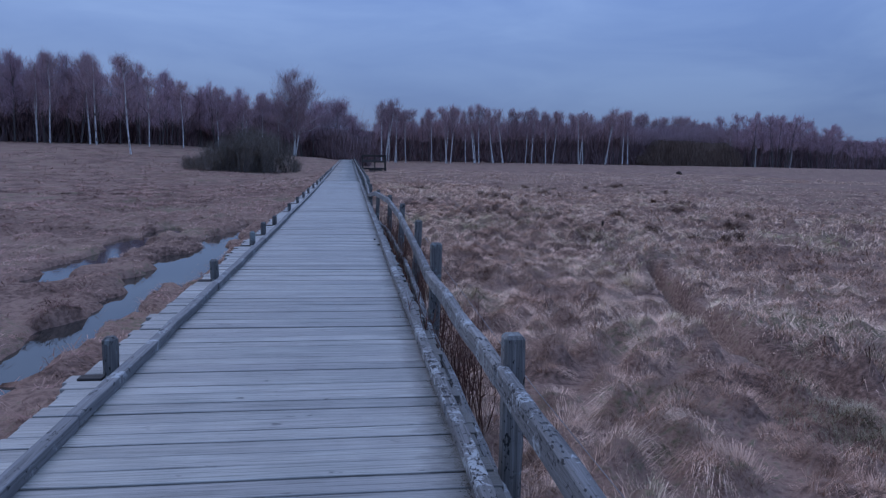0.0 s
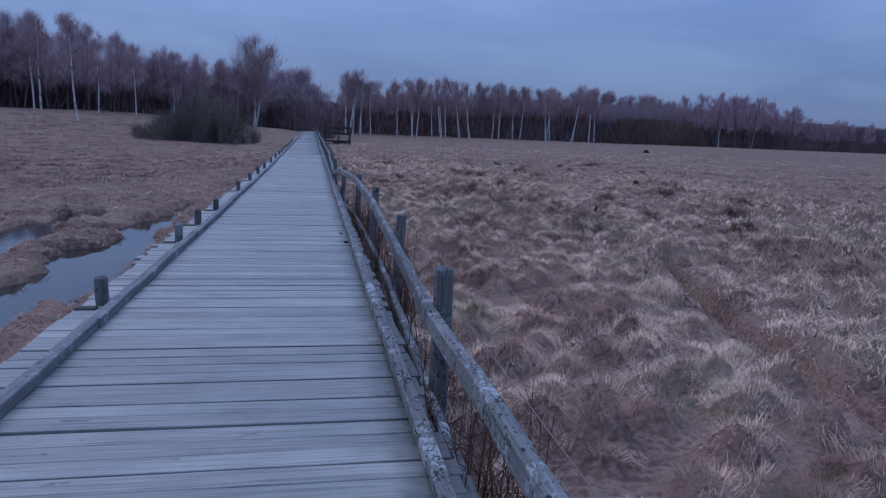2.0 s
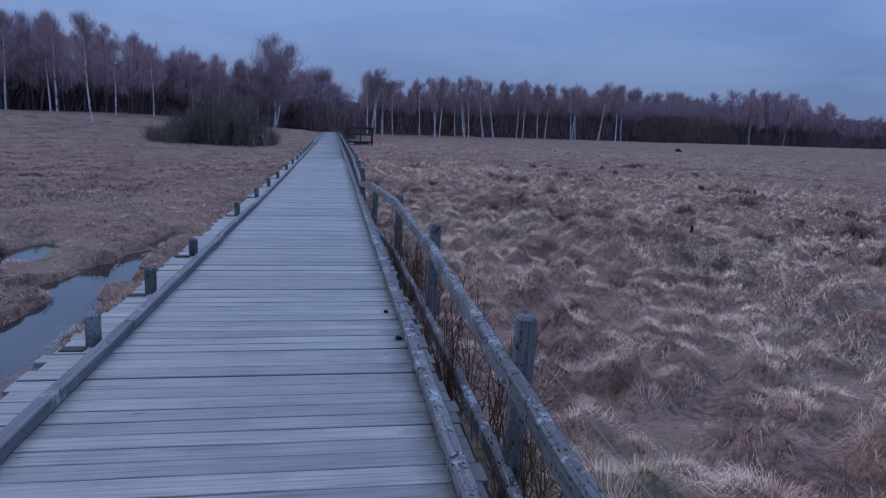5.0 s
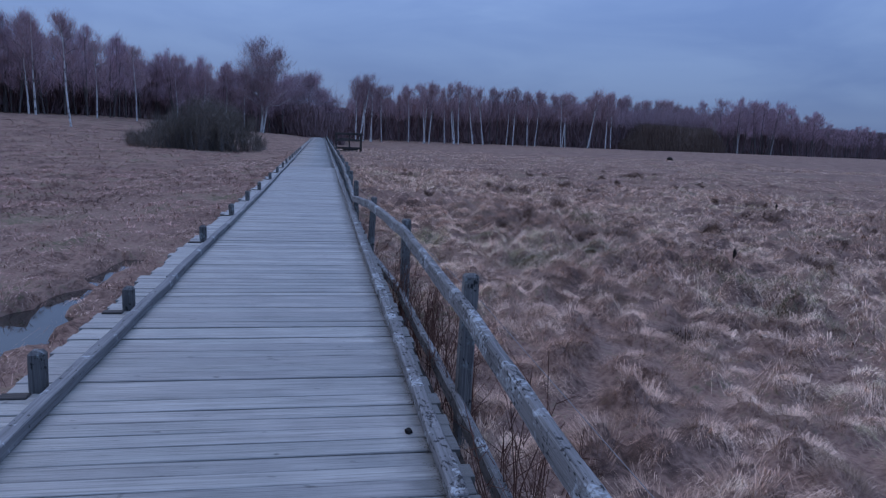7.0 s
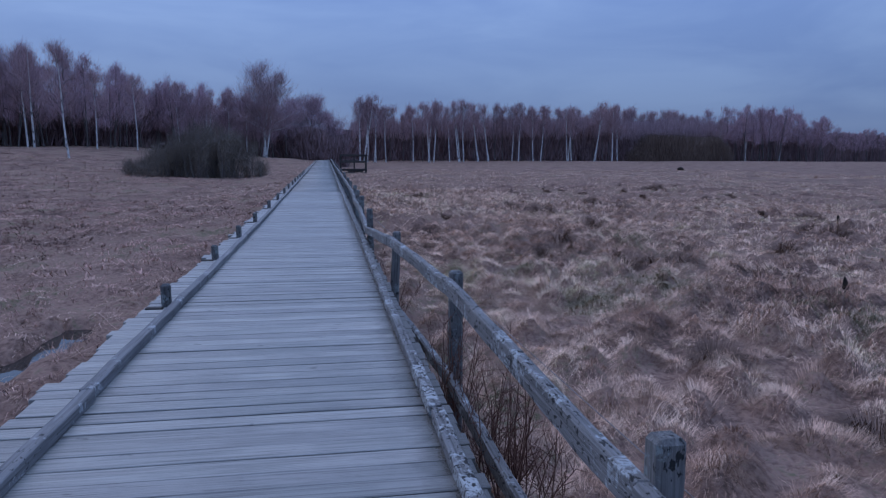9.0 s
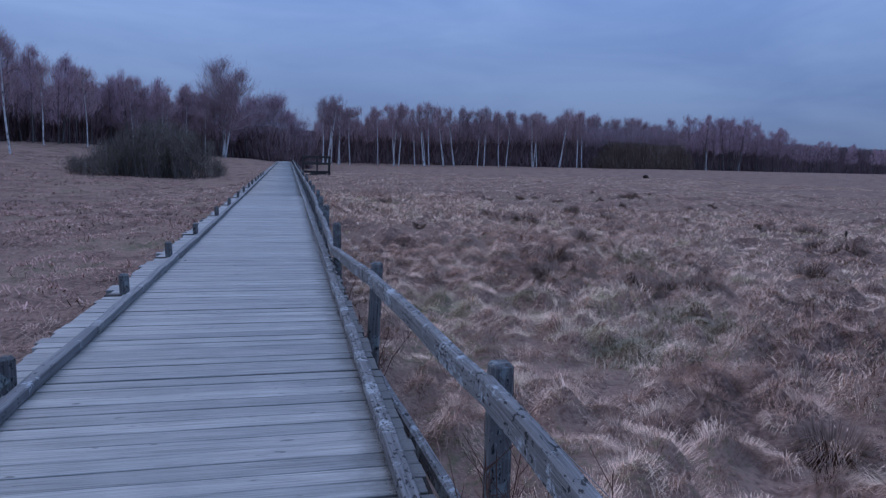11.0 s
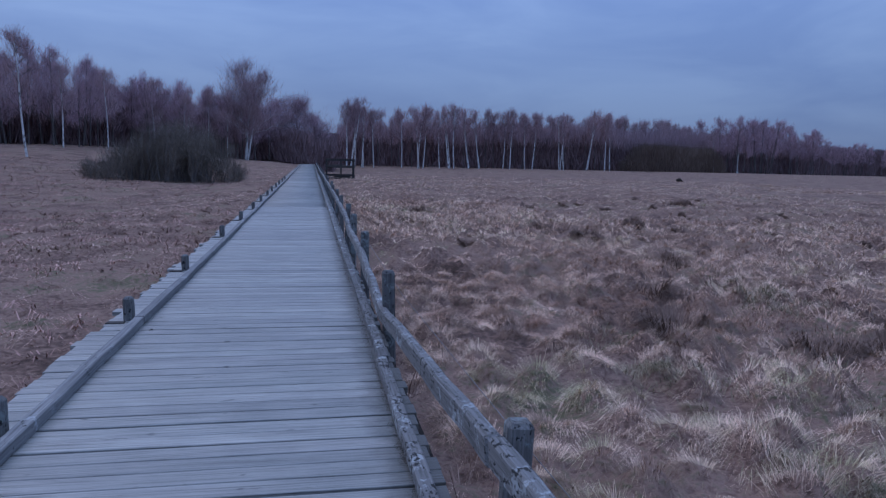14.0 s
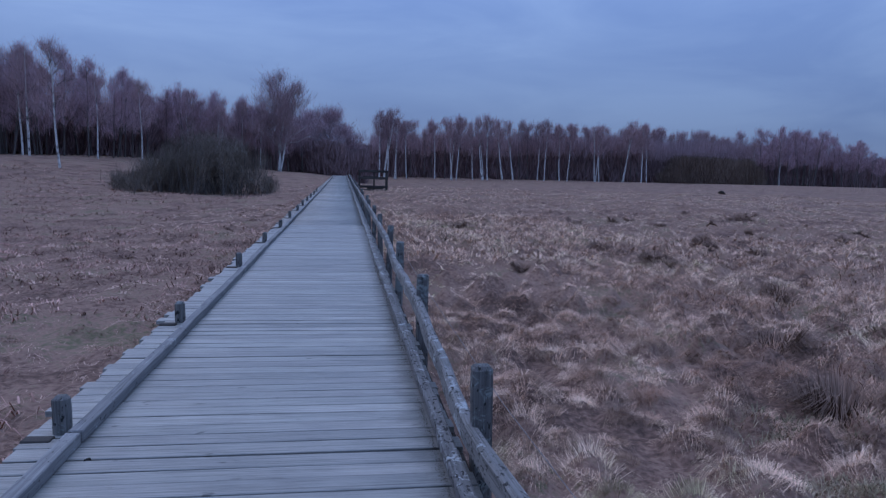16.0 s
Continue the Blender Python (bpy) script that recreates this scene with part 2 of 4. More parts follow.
def water_material():
    m, nt, p = material("bog_water", 0.04, 0.5)
    p.inputs["Base Color"].default_value = (0.030, 0.027, 0.024, 1)
    geo = nt.nodes.new("ShaderNodeNewGeometry")
    n = noise_of(nt, geo.outputs["Position"], 5.0, 2.0)
    bump_of(nt, p, n.outputs["Fac"], 0.06, 0.01)
    return m


BIRCH, WATER = bark_material(), water_material()
GREYBARK = mottled("grey_bark", [(0.35, (0.07, 0.058, 0.055)), (0.65, (0.16, 0.14, 0.13))], 0.6, 6.0, bump=0.02)
STEEL, _, _ = material("rusty_wire", 0.5, 0.5, 0.6)
STEEL.node_tree.nodes["Principled BSDF"].inputs["Base Color"].default_value = (0.22, 0.20, 0.19, 1)


# ---- mesh tools ----
def link_mesh(name, verts, polys, mat, smooth=False):
    """A mesh from an array of corners and a list of arrays of equal-sided faces."""
    me = bpy.data.meshes.new(name)
    verts = np.asarray(verts, np.float32)
    me.vertices.add(len(verts))
    me.vertices.foreach_set("co", verts.ravel())
    loops = np.concatenate([np.asarray(q, np.int32).ravel() for q in polys])
    sizes = np.concatenate([np.full(len(q), np.asarray(q).shape[1], np.int32) for q in polys])
    starts = np.concatenate([[0], np.cumsum(sizes)[:-1]]).astype(np.int32)
    me.loops.add(len(loops))
    me.loops.foreach_set("vertex_index", loops)
    me.polygons.add(len(sizes))
    me.polygons.foreach_set("loop_start", starts)
    if smooth:
        me.polygons.foreach_set("use_smooth", np.ones(len(sizes), bool))
    me.update(calc_edges=True)
    me.validate()
    me.materials.append(mat)
    return me


def mesh_of(name, bm, mat, smooth=False):
    me = bpy.data.meshes.new(name)
    bmesh.ops.recalc_face_normals(bm, faces=bm.faces)
    for face in bm.faces:
        face.smooth = smooth
    bm.to_mesh(me)
    bm.free()
    me.materials.append(mat)
    return me


def part(name, me, parent, label="", at=None):
    ob = new(name, me)
    ob.parent = parent
    if at is not None:
        ob.matrix_local = at
    return tagged(ob, label)


def beam(size, bevel=0.01, cuts=0, wobble=0.0, seed=0, taper=0.0):
    """A worn, bevelled timber of that size about its middle, cut along its longest side and bent a little."""
    bm = bmesh.new()
    bmesh.ops.create_cube(bm, size=1)
    long = max(range(3), key=lambda n: size[n])
    for v in bm.verts:
        for n in range(3):
            v.co[n] *= size[n]
    if cuts:
        edges = [e for e in bm.edges if abs((e.verts[0].co - e.verts[1].co)[long]) > 0.5 * size[long]]
        bmesh.ops.subdivide_edges(bm, edges=edges, cuts=cuts)
    if bevel:
        far = [e for e in bm.edges if e.is_manifold and e.calc_face_angle(0) > 0.5]
        bmesh.ops.bevel(bm, geom=far, offset=bevel, segments=1, affect="EDGES")
    rng = random.Random(seed)
    a, b = rng.uniform(0, 9), rng.uniform(0, 9)
    for v in bm.verts:
        u = v.co[long]
        for n in range(3):
            if n != long:
                v.co[n] += wobble * (noise.noise((u * 1.3 + a, n * 7.1, b)) + 0.35 * noise.noise((u * 6 + a, v.co[n] * 30, b + n)))
                v.co[n] *= 1 - taper * (u / size[long] + 0.5)
    return bm


def tube(points, radii, sides=6):
    """Corners and quads of a round limb along the points."""
    pts, rad = np.asarray(points, float), np.asarray(radii, float)
    d = np.gradient(pts, axis=0)
    d /= np.linalg.norm(d, axis=1)[:, None] + 1e-9
    ref = np.where(np.abs(d[:, 2:3]) > 0.9, [[1.0, 0, 0]], [[0, 0, 1.0]])
    u = np.cross(d, ref)
    u /= np.linalg.norm(u, axis=1)[:, None] + 1e-9
    w = np.cross(d, u)
    ang = np.linspace(0, 2 * np.pi, sides, endpoint=False)
    ring = pts[:, None] + rad[:, None, None] * (np.cos(ang)[None, :, None] * u[:, None] + np.sin(ang)[None, :, None] * w[:, None])
    n = len(pts)
    i, j = np.meshgrid(np.arange(n - 1), np.arange(sides), indexing="ij")
    k = (j + 1) % sides
    quads = np.stack([i * sides + j, i * sides + k, (i + 1) * sides + k, (i + 1) * sides + j], -1).reshape(-1, 4)
    return ring.reshape(-1, 3), quads


def gathered(tubes):
    verts, quads, at = [], [], 0
    for v, q in tubes:
        verts.append(v)
        quads.append(q + at)
        at += len(v)
    return np.concatenate(verts), np.concatenate(quads)


def blades(root, side, mid, tip):
    """Bent blades: a root, half its width sideways, a middle and a tip for each. Corners and faces."""
    n = len(root)
    verts = np.stack([root - side, root + side, mid - 0.75 * side, mid + 0.75 * side, tip], 1).reshape(-1, 3)
    base = np.arange(n)[:, None] * 5
    return verts, [base + [[0, 1, 3, 2]], base + [[2, 3, 4]]]


def sward(sets):
    """Corners and faces of many blades: bent where they are fine, plain slivers where they are broad and far."""
    verts, faces, at = [], [], 0
    for root, side, mid, tip in sets:
        if len(root) == 0:
            continue
        far = np.abs(side).max() > 0.013
        v, f = slivers(root, side, 0.35 * mid + 0.65 * tip) if far else blades(root, side, mid, tip)
        verts.append(v)
        faces += [q + at for q in f]
        at += len(v)
    return np.concatenate(verts), faces


def slivers(root, side, tip):
    n = len(root)
    verts = np.stack([root - side, root + side, tip], 1).reshape(-1, 3)
    return verts, [np.arange(n)[:, None] * 3 + [[0, 1, 2]]]


def vnoise(x, y, scale, seed=0):
    """Smooth noise from 0 to 1 on the plan."""
    x, y = np.asarray(x, float) / scale + 911.3 * (seed + 1), np.asarray(y, float) / scale + 377.7 * (seed + 1)
    xi, yi = np.floor(x).astype(np.int64), np.floor(y).astype(np.int64)
    fx, fy = x - xi, y - yi
    fx, fy = fx * fx * (3 - 2 * fx), fy * fy * (3 - 2 * fy)

    def h(a, b):
        k = (a * 374761393 + b * 668265263 + seed * 1442695) & 0xFFFFFFFF
        k = ((k ^ (k >> 13)) * 1274126177) & 0xFFFFFFFF
        return ((k ^ (k >> 16)) & 0xFFFF) / 65535.0

    top = h(xi, yi) * (1 - fx) + h(xi + 1, yi) * fx
    bot = h(xi, yi + 1) * (1 - fx) + h(xi + 1, yi + 1) * fx
    return top * (1 - fy) + bot * fy


def sstep(v):
    v = np.clip(v, 0, 1)
    return v * v * (3 - 2 * v)


# ---- the lie of the land ----
def deck_z(y):
    """Height of the walkway: level at first, then rising gently."""
    y = np.asarray(y, float)
    return 0.0085 * np.logaddexp(0, (y - 28) / 4) * 4


CHANNEL = [((-2.95, -2), (-2.6, 7.0), 0.22), ((-2.6, 7.0), (-2.32, 9.2), 0.25), ((-2.32, 9.2), (-2.38, 11), 0.27), ((-2.38, 11), (-2.36, 14.5), 0.42), ((-2.36, 14.5), (-2.36, 17), 0.36),
           ((-2.36, 17), (-2.3, 20.6), 0.18), ((-2.4, 11.65), (-3.9, 11.75), 0.19), ((-3.9, 11.75), (-4.2, 13), 0.26), ((-4.2, 13), (-4.1, 17), 0.34), ((-4.1, 17), (-3.95, 19.2), 0.22)]
DITCH = [((7.4, 16.0), (6.6, 13.4), 0.11), ((6.6, 13.4), (6.05, 11.6), 0.15), ((6.05, 11.6), (5.55, 9.4), 0.17), ((5.55, 9.4), (5.6, 7.4), 0.18), ((5.6, 7.4), (5.8, 4.0), 0.15)]


def near_lines(x, y, lines):
    """How deep a place lies inside the nearest of the strips: 1 at the middle, 0 at the edge and below 0 outside."""
    best = np.full(np.shape(x), -9.0)
    for (ax, ay), (bx, by), half in lines:
        dx, dy = bx - ax, by - ay
        u = np.clip(((x - ax) * dx + (y - ay) * dy) / (dx * dx + dy * dy), 0, 1)
        d = np.hypot(x - ax - u * dx, y - ay - u * dy)
        best = np.maximum(best, 1 - d / half)
    return best


TUFT = 0.46


def cells(x, y, size, seed):
    """Distance from the nearest of a scatter of tussock middles, the way out from it, and a number of its own."""
    x, y = np.asarray(x, float) / size, np.asarray(y, float) / size
    xi, yi = np.floor(x).astype(np.int64), np.floor(y).astype(np.int64)
    best, ox, oy, own = np.full(x.shape, 9.0), np.zeros(x.shape), np.zeros(x.shape), np.zeros(x.shape)
    for a in (-1, 0, 1):
        for b in (-1, 0, 1):
            k = ((xi + a) * 374761393 + (yi + b) * 668265263 + seed * 1442695) & 0xFFFFFFFF
            k = ((k ^ (k >> 13)) * 1274126177) & 0xFFFFFFFF
            k = k ^ (k >> 16)
            dx, dy = x - (xi + a + (k & 1023) / 1023.0), y - (yi + b + ((k >> 10) & 1023) / 1023.0)
            d = np.hypot(dx, dy)
            near = d < best
            best, ox, oy, own = np.where(near, d, best), np.where(near, dx, ox), np.where(near, dy, oy), np.where(near, ((k >> 20) & 1023) / 1023.0, own)
    return best * size, ox, oy, own


def hummocks(x, y):
    """How high the tussocks stand, from 0 to about 1."""
    x, y = np.asarray(x, float), np.asarray(y, float)
    wx, wy = x + 0.12 * (vnoise(x, y, 0.25, 14) - 0.5), y + 0.12 * (vnoise(x, y, 0.25, 15) - 0.5)
    d, _, _, own = cells(wx, wy, TUFT, 3)
    f, _, _, large = cells(wx, wy, 0.9, 4)
    return (0.2 + 0.8 * own) * np.exp(-(d / 0.195) ** 2.4) * (0.6 + 0.6 * vnoise(x, y, 2.3, 4)) + 0.6 * large ** 2 * np.exp(-(f / 0.32) ** 2)


def ground_z(x, y, rough=True):
    x, y = np.asarray(x, float), np.asarray(y, float)
    right = -0.86 - 0.2 * sstep((y - 30) / 70) + 1.7 * sstep((y - 125) / 110) + 0.0 * x
    bank = 2.1 * sstep((-x - 4) / 36) * sstep((y - 55) / 55)
    left = -0.44 + 1.6 * sstep((y - 72) / 75) + bank
    beside = np.minimum(deck_z(y) - 0.36, 0.95)
    left = left + (beside - left) * sstep((x + 7) / 5)
    z = left + (right - left) * sstep((x - 0.2) / 1.6)
    if rough:
        away = np.hypot(x - 0.4, np.maximum(0, y - 20))
        lump = 0.34 * hummocks(x, y) * (1 - sstep((near_lines(x, y, DITCH) + 1.6) / 1.0)) * np.where(x > 0, 1.0, 0.40) * sstep((np.abs(x) - 1.1) / 0.8)
        z = z + lump * (1 - 0.5 * sstep((away - 60) / 60)) + 0.25 * (vnoise(x, y, 14, 6) - 0.5) * sstep((np.abs(x) - 4) / 12)
        wob = 1.25 * (vnoise(x, y, 0.8, 8) - 0.5) + 1.25 * (vnoise(x, y, 0.3, 9) - 0.5)
        wet = near_lines(x, y, CHANNEL) + wob
        z = np.where(x < 0, z - 0.28 * sstep((wet + 0.42) / 0.55), z)
        z = z - 0.40 * sstep((near_lines(x, y, DITCH) + 0.35 * wob + 0.6) / 0.8)
    return z


def axis(parts):
    return np.unique(np.concatenate([np.linspace(a, b, n, endpoint=False) for a, b, n in parts] + [[parts[-1][1]]]))


gx = axis([(-900, -120, 14), (-120, -30, 22), (-30, -8, 36), (-8, 0, 60), (0, 10, 92), (10, 32, 80), (32, 120, 34), (120, 900, 18)])
gy = axis([(-120, -6, 14), (-6, 2, 30), (2, 34, 250), (34, 70, 90), (70, 150, 60), (150, 320, 30), (320, 1800, 16)])
X, Y = np.meshgrid(gx, gy, indexing="ij")
Z = ground_z(X, Y)
ni, nj = X.shape
ii, jj = np.meshgrid(np.arange(ni - 1), np.arange(nj - 1), indexing="ij")
quads = np.stack([ii * nj + jj, (ii + 1) * nj + jj, (ii + 1) * nj + jj + 1, ii * nj + jj + 1], -1).reshape(-1, 4)
tagged(new("ground", link_mesh("ground", np.stack([X, Y, Z], -1).reshape(-1, 3), [quads], GROUND, True)), "rough marsh meadow ground with hummocks and wet hollows", "ground", kind="structure")

# still water in the hollows beside the walkway
wx, wy = np.linspace(-6.0, -1.2, 13), np.linspace(-4, 24, 57)
WX, WY = np.meshgrid(wx, wy, indexing="ij")
ii, jj = np.meshgrid(np.arange(12), np.arange(56), indexing="ij")
quads = np.stack([ii * 57 + jj, (ii + 1) * 57 + jj, (ii + 1) * 57 + jj + 1, ii * 57 + jj + 1], -1).reshape(-1, 4)
tagged(new("water", link_mesh("water", np.stack([WX, WY, 0 * WX - 0.435], -1).reshape(-1, 3), [quads], WATER, True)), "still dark bog water reflecting the evening sky", "water", kind="structure")

# dark strip along the bottom and sides of the ditch
DITCH_DARK = mottled("ditch_dark", [(0.35, (0.030, 0.023, 0.018)), (0.65, (0.115, 0.085, 0.066))], 3.0, 16.0, rough=0.85, bump=0.05)
dv, dq = [], []
for n in range(60):
    u = n / 59 * (len(DITCH) - 1e-6)
    (ax, ay), (bx, by), half = DITCH[int(u)]
    f = u - int(u)
    px_, py_ = ax + (bx - ax) * f, ay + (by - ay) * f
    for k in range(9):
        x_ = px_ + (k - 4) * 0.20 * half * (0.6 + 0.9 * float(vnoise(px_, py_, 0.4, 44)))
        dv.append((x_, py_, float(ground_z(x_, py_)) + 0.025))
for n in range(59):
    dq += [(n * 9 + k, n * 9 + k + 1, n * 9 + k + 10, n * 9 + k + 9) for k in range(8)]
tagged(new("ditch_mud", link_mesh("ditch_mud", np.array(dv), [np.array(dq)], DITCH_DARK, True)), "dark strip along the narrow ditch in the meadow", "ditch", kind="structure")

# ---- grass ----
rs = np.random.RandomState(7)


def grass_patch(x0, x1, y0, y1, per_m2, count, length, width, wild=1.0):
    """Roots, sides, middles and tips of the blades of matted tussocks scattered over a stretch of the meadow."""
    n = int((x1 - x0) * (y1 - y0) * per_m2)
    cx, cy = rs.uniform(x0, x1, n), rs.uniform(y0, y1, n)
    edge = np.where(cx > 0, 1.22, -1.37)
    ok = np.where(cx > 0, cx > edge, cx < edge)
    ok &= near_lines(cx, cy, CHANNEL) + 1.3 * (vnoise(cx, cy, 0.8, 8) - 0.5) + 0.6 * (vnoise(cx, cy, 0.3, 9) - 0.5) < 0.12
    ok &= near_lines(cx, cy, DITCH) + 0.5 * (vnoise(cx, cy, 0.5, 8) - 0.5) < -0.55
    ok &= rs.rand(n) < np.where(cx > 0, 0.36, 0.7) + 0.8 * hummocks(cx, cy)
    cx, cy = cx[ok], cy[ok]
    n = len(cx)
    size = (0.6 + 0.5 * hummocks(cx, cy)) * rs.uniform(0.7, 1.3, n)
    _, ox, oy, _ = cells(cx, cy, TUFT, 3)
    wind = 2 * np.pi * vnoise(cx, cy, 3.0, 11)
    heading = np.arctan2(oy + 0.3 * np.sin(wind), ox + 0.3 * np.cos(wind)) + rs.normal(0, 0.6, n)
    k = count
    ang = np.repeat(heading, k) + rs.normal(0, 0.62 * wild, n * k)
    r = np.repeat(size, k) * rs.uniform(0, 0.13, n * k)
    turn = rs.uniform(0, 2 * np.pi, n * k)
    bx, by = np.repeat(cx, k) + r * np.cos(turn), np.repeat(cy, k) + r * np.sin(turn)
    bz = ground_z(bx, by) - 0.02
    ln = length * np.repeat(size, k) * rs.uniform(0.5, 1.25, n * k)
    rise = rs.uniform(0.05, 0.55, n * k)
    d = np.stack([np.cos(ang), np.sin(ang), 0 * ang], -1)
    root = np.stack([bx, by, bz], -1)
    mid = root + d * (ln * 0.36)[:, None] + np.stack([0 * ln, 0 * ln, ln * 0.46 * rise], -1)
    tip = root + d * (ln * rs.uniform(0.7, 1.0, n * k))[:, None] + np.stack([0 * ln, 0 * ln, ln * (0.62 * rise - 0.30)], -1)
    floor_ = ground_z(tip[:, 0], tip[:, 1], False) - 0.05
    tip[:, 2] = np.maximum(tip[:, 2], floor_)
    side = np.stack([-np.sin(ang), np.cos(ang), 0 * ang], -1) * (width * rs.uniform(0.6, 1.3, n * k))[:, None]
    ok = (near_lines(tip[:, 0], tip[:, 1], DITCH) < -0.35) & (near_lines(mid[:, 0], mid[:, 1], DITCH) < -0.35)
    return root[ok], side[ok], mid[ok], tip[ok]


def grass(name, stretches, label, mat):
    v, f = sward([grass_patch(*s) for s in stretches])
    tagged(new(name, link_mesh(name, v, f, mat)), label, "grass", kind="stuff")


grass("meadow_grass", [(1.2, 5.0, 1.5, 32, 48, 17, 0.17, 0.0019), (5.0, 9.5, 4, 34, 30, 12, 0.20, 0.0040), (9.5, 16, 8, 42, 15, 9, 0.24, 0.0078),
                       (1.2, 9.5, 34, 48, 14, 9, 0.25, 0.0100), (9.5, 26, 42, 62, 5, 7, 0.32, 0.014), (16, 34, 14, 42, 6, 7, 0.32, 0.013),
                       (1.2, 9.5, 48, 75, 6, 8, 0.34, 0.020), (9.5, 60, 62, 110, 1.2, 8, 0.42, 0.028), (26, 60, 36, 62, 1.5, 8, 0.40, 0.024),
                       (1.5, 130, 110, 215, 0.24, 8, 0.5, 0.05), (60, 120, 50, 110, 0.3, 8, 0.5, 0.045)], "pale matted dry grass covering the wet meadow", GRASS)
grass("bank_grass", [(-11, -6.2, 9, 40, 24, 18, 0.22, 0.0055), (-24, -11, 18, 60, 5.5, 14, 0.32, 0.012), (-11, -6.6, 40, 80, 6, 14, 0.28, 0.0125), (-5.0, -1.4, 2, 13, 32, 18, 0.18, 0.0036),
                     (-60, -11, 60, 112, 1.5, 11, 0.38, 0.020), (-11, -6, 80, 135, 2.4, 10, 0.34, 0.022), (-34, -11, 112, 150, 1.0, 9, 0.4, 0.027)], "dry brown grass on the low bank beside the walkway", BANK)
grass("verge_grass", [(-6.2, -1.4, 13, 32, 44, 18, 0.17, 0.0032), (-6.4, -1.4, 32, 55, 18, 16, 0.22, 0.0075), (-6.6, -1.4, 55, 80, 6, 14, 0.28, 0.0165), (-6, -1.4, 80, 135, 2.4, 10, 0.34, 0.030)], "flattened pale straw-coloured grass along the walkway", VERGE)


def tufts(x0, x1, y0, y1, count, length, width, thin=0.0):
    """Mops of bent blades falling outwards from the top of each tussock, each with a lean of its own."""
    xi, yi = np.meshgrid(np.arange(int(x0 / TUFT), int(x1 / TUFT)), np.arange(int(y0 / TUFT), int(y1 / TUFT)), indexing="ij")
    xi, yi = xi.ravel().astype(np.int64), yi.ravel().astype(np.int64)
    k = (xi * 374761393 + yi * 668265263 + 3 * 1442695) & 0xFFFFFFFF
    k = ((k ^ (k >> 13)) * 1274126177) & 0xFFFFFFFF
    k = k ^ (k >> 16)
    cx, cy = (xi + (k & 1023) / 1023.0) * TUFT, (yi + ((k >> 10) & 1023) / 1023.0) * TUFT
    own = ((k >> 20) & 1023) / 1023.0
    ok = (np.abs(cx) > 1.55) & (near_lines(cx, cy, DITCH) < -1.0) & (near_lines(cx, cy, CHANNEL) < -0.7) & (own > 0.10) & (vnoise(cx, cy, 1.7, 53) > thin)
    cx, cy, own = cx[ok], cy[ok], own[ok]
    n = len(cx)
    m = n * count
    grown = (0.55 + 0.75 * own) * (0.75 + 0.5 * vnoise(cx, cy, 2.5, 54))
    lean, weight = rs.uniform(0, 2 * np.pi, n), rs.uniform(0.1, 0.9, n)
    size = np.repeat(grown, count)
    about = rs.uniform(0, 2 * np.pi, m)
    u = np.sqrt(rs.rand(m))
    r = 0.20 * u * size
    bx, by = np.repeat(cx, count) + r * np.cos(about), np.repeat(cy, count) + r * np.sin(about)
    out_x = u * np.cos(about) + np.repeat(weight * np.cos(lean), count)
    out_y = u * np.sin(about) + np.repeat(weight * np.sin(lean), count)
    ang = np.arctan2(out_y, out_x) + rs.normal(0, 0.45, m)
    root = np.stack([bx, by, ground_z(bx, by) - 0.02], -1)
    ln = length * size * rs.uniform(0.55, 1.3, m)
    out = np.clip(np.hypot(out_x, out_y), 0.62, 1.0) * rs.uniform(0.72, 1.15, m)
    d = np.stack([np.cos(ang), np.sin(ang), 0 * ang], -1)
    zero = 0 * ln
    mid = root + d * (0.45 * ln * out)[:, None] + np.stack([zero, zero, ln * (0.50 - 0.26 * out)], -1)
    tip = root + d * (0.95 * ln * out)[:, None] + np.stack([zero, zero, ln * (0.55 - 0.72 * out)], -1)
    tip[:, 2] = np.maximum(tip[:, 2], ground_z(tip[:, 0], tip[:, 1]) + 0.01)
    side = np.stack([-np.sin(ang), np.cos(ang), zero], -1) * (width * rs.uniform(0.4, 1.3, m))[:, None]
    ok = (near_lines(tip[:, 0], tip[:, 1], DITCH) < -0.4) & (near_lines(mid[:, 0], mid[:, 1], DITCH) < -0.4)
    return root[ok], side[ok], mid[ok], tip[ok]


def mops(name, stretches, mat, label):
    v, f = sward([tufts(*a) for a in stretches])
    tagged(new(name, link_mesh(name, v, f, mat)), label, "grass", kind="stuff")


mops("tussock_grass", [(1.4, 6.0, 1.5, 34, 270, 0.245, 0.0018), (6.0, 12, 4, 40, 100, 0.27, 0.0033), (12, 24, 12, 46, 24, 0.30, 0.008), (12, 26, 46, 64, 11, 0.34, 0.014), (24, 38, 26, 64, 9, 0.34, 0.015),
                       (1.4, 12, 40, 62, 22, 0.32, 0.010), (1.4, 50, 62, 92, 5, 0.40, 0.024, 0.25), (38, 60, 42, 62, 5, 0.40, 0.022, 0.25), (1.6, 90, 92, 150, 2, 0.55, 0.05, 0.45)], GRASS, "small mop-headed tussocks of pale dead grass")
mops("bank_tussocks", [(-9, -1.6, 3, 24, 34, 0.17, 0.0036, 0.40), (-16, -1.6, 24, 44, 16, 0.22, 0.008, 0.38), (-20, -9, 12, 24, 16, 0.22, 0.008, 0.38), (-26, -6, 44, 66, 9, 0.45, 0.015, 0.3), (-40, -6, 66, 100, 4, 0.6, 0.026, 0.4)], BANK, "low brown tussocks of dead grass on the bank")

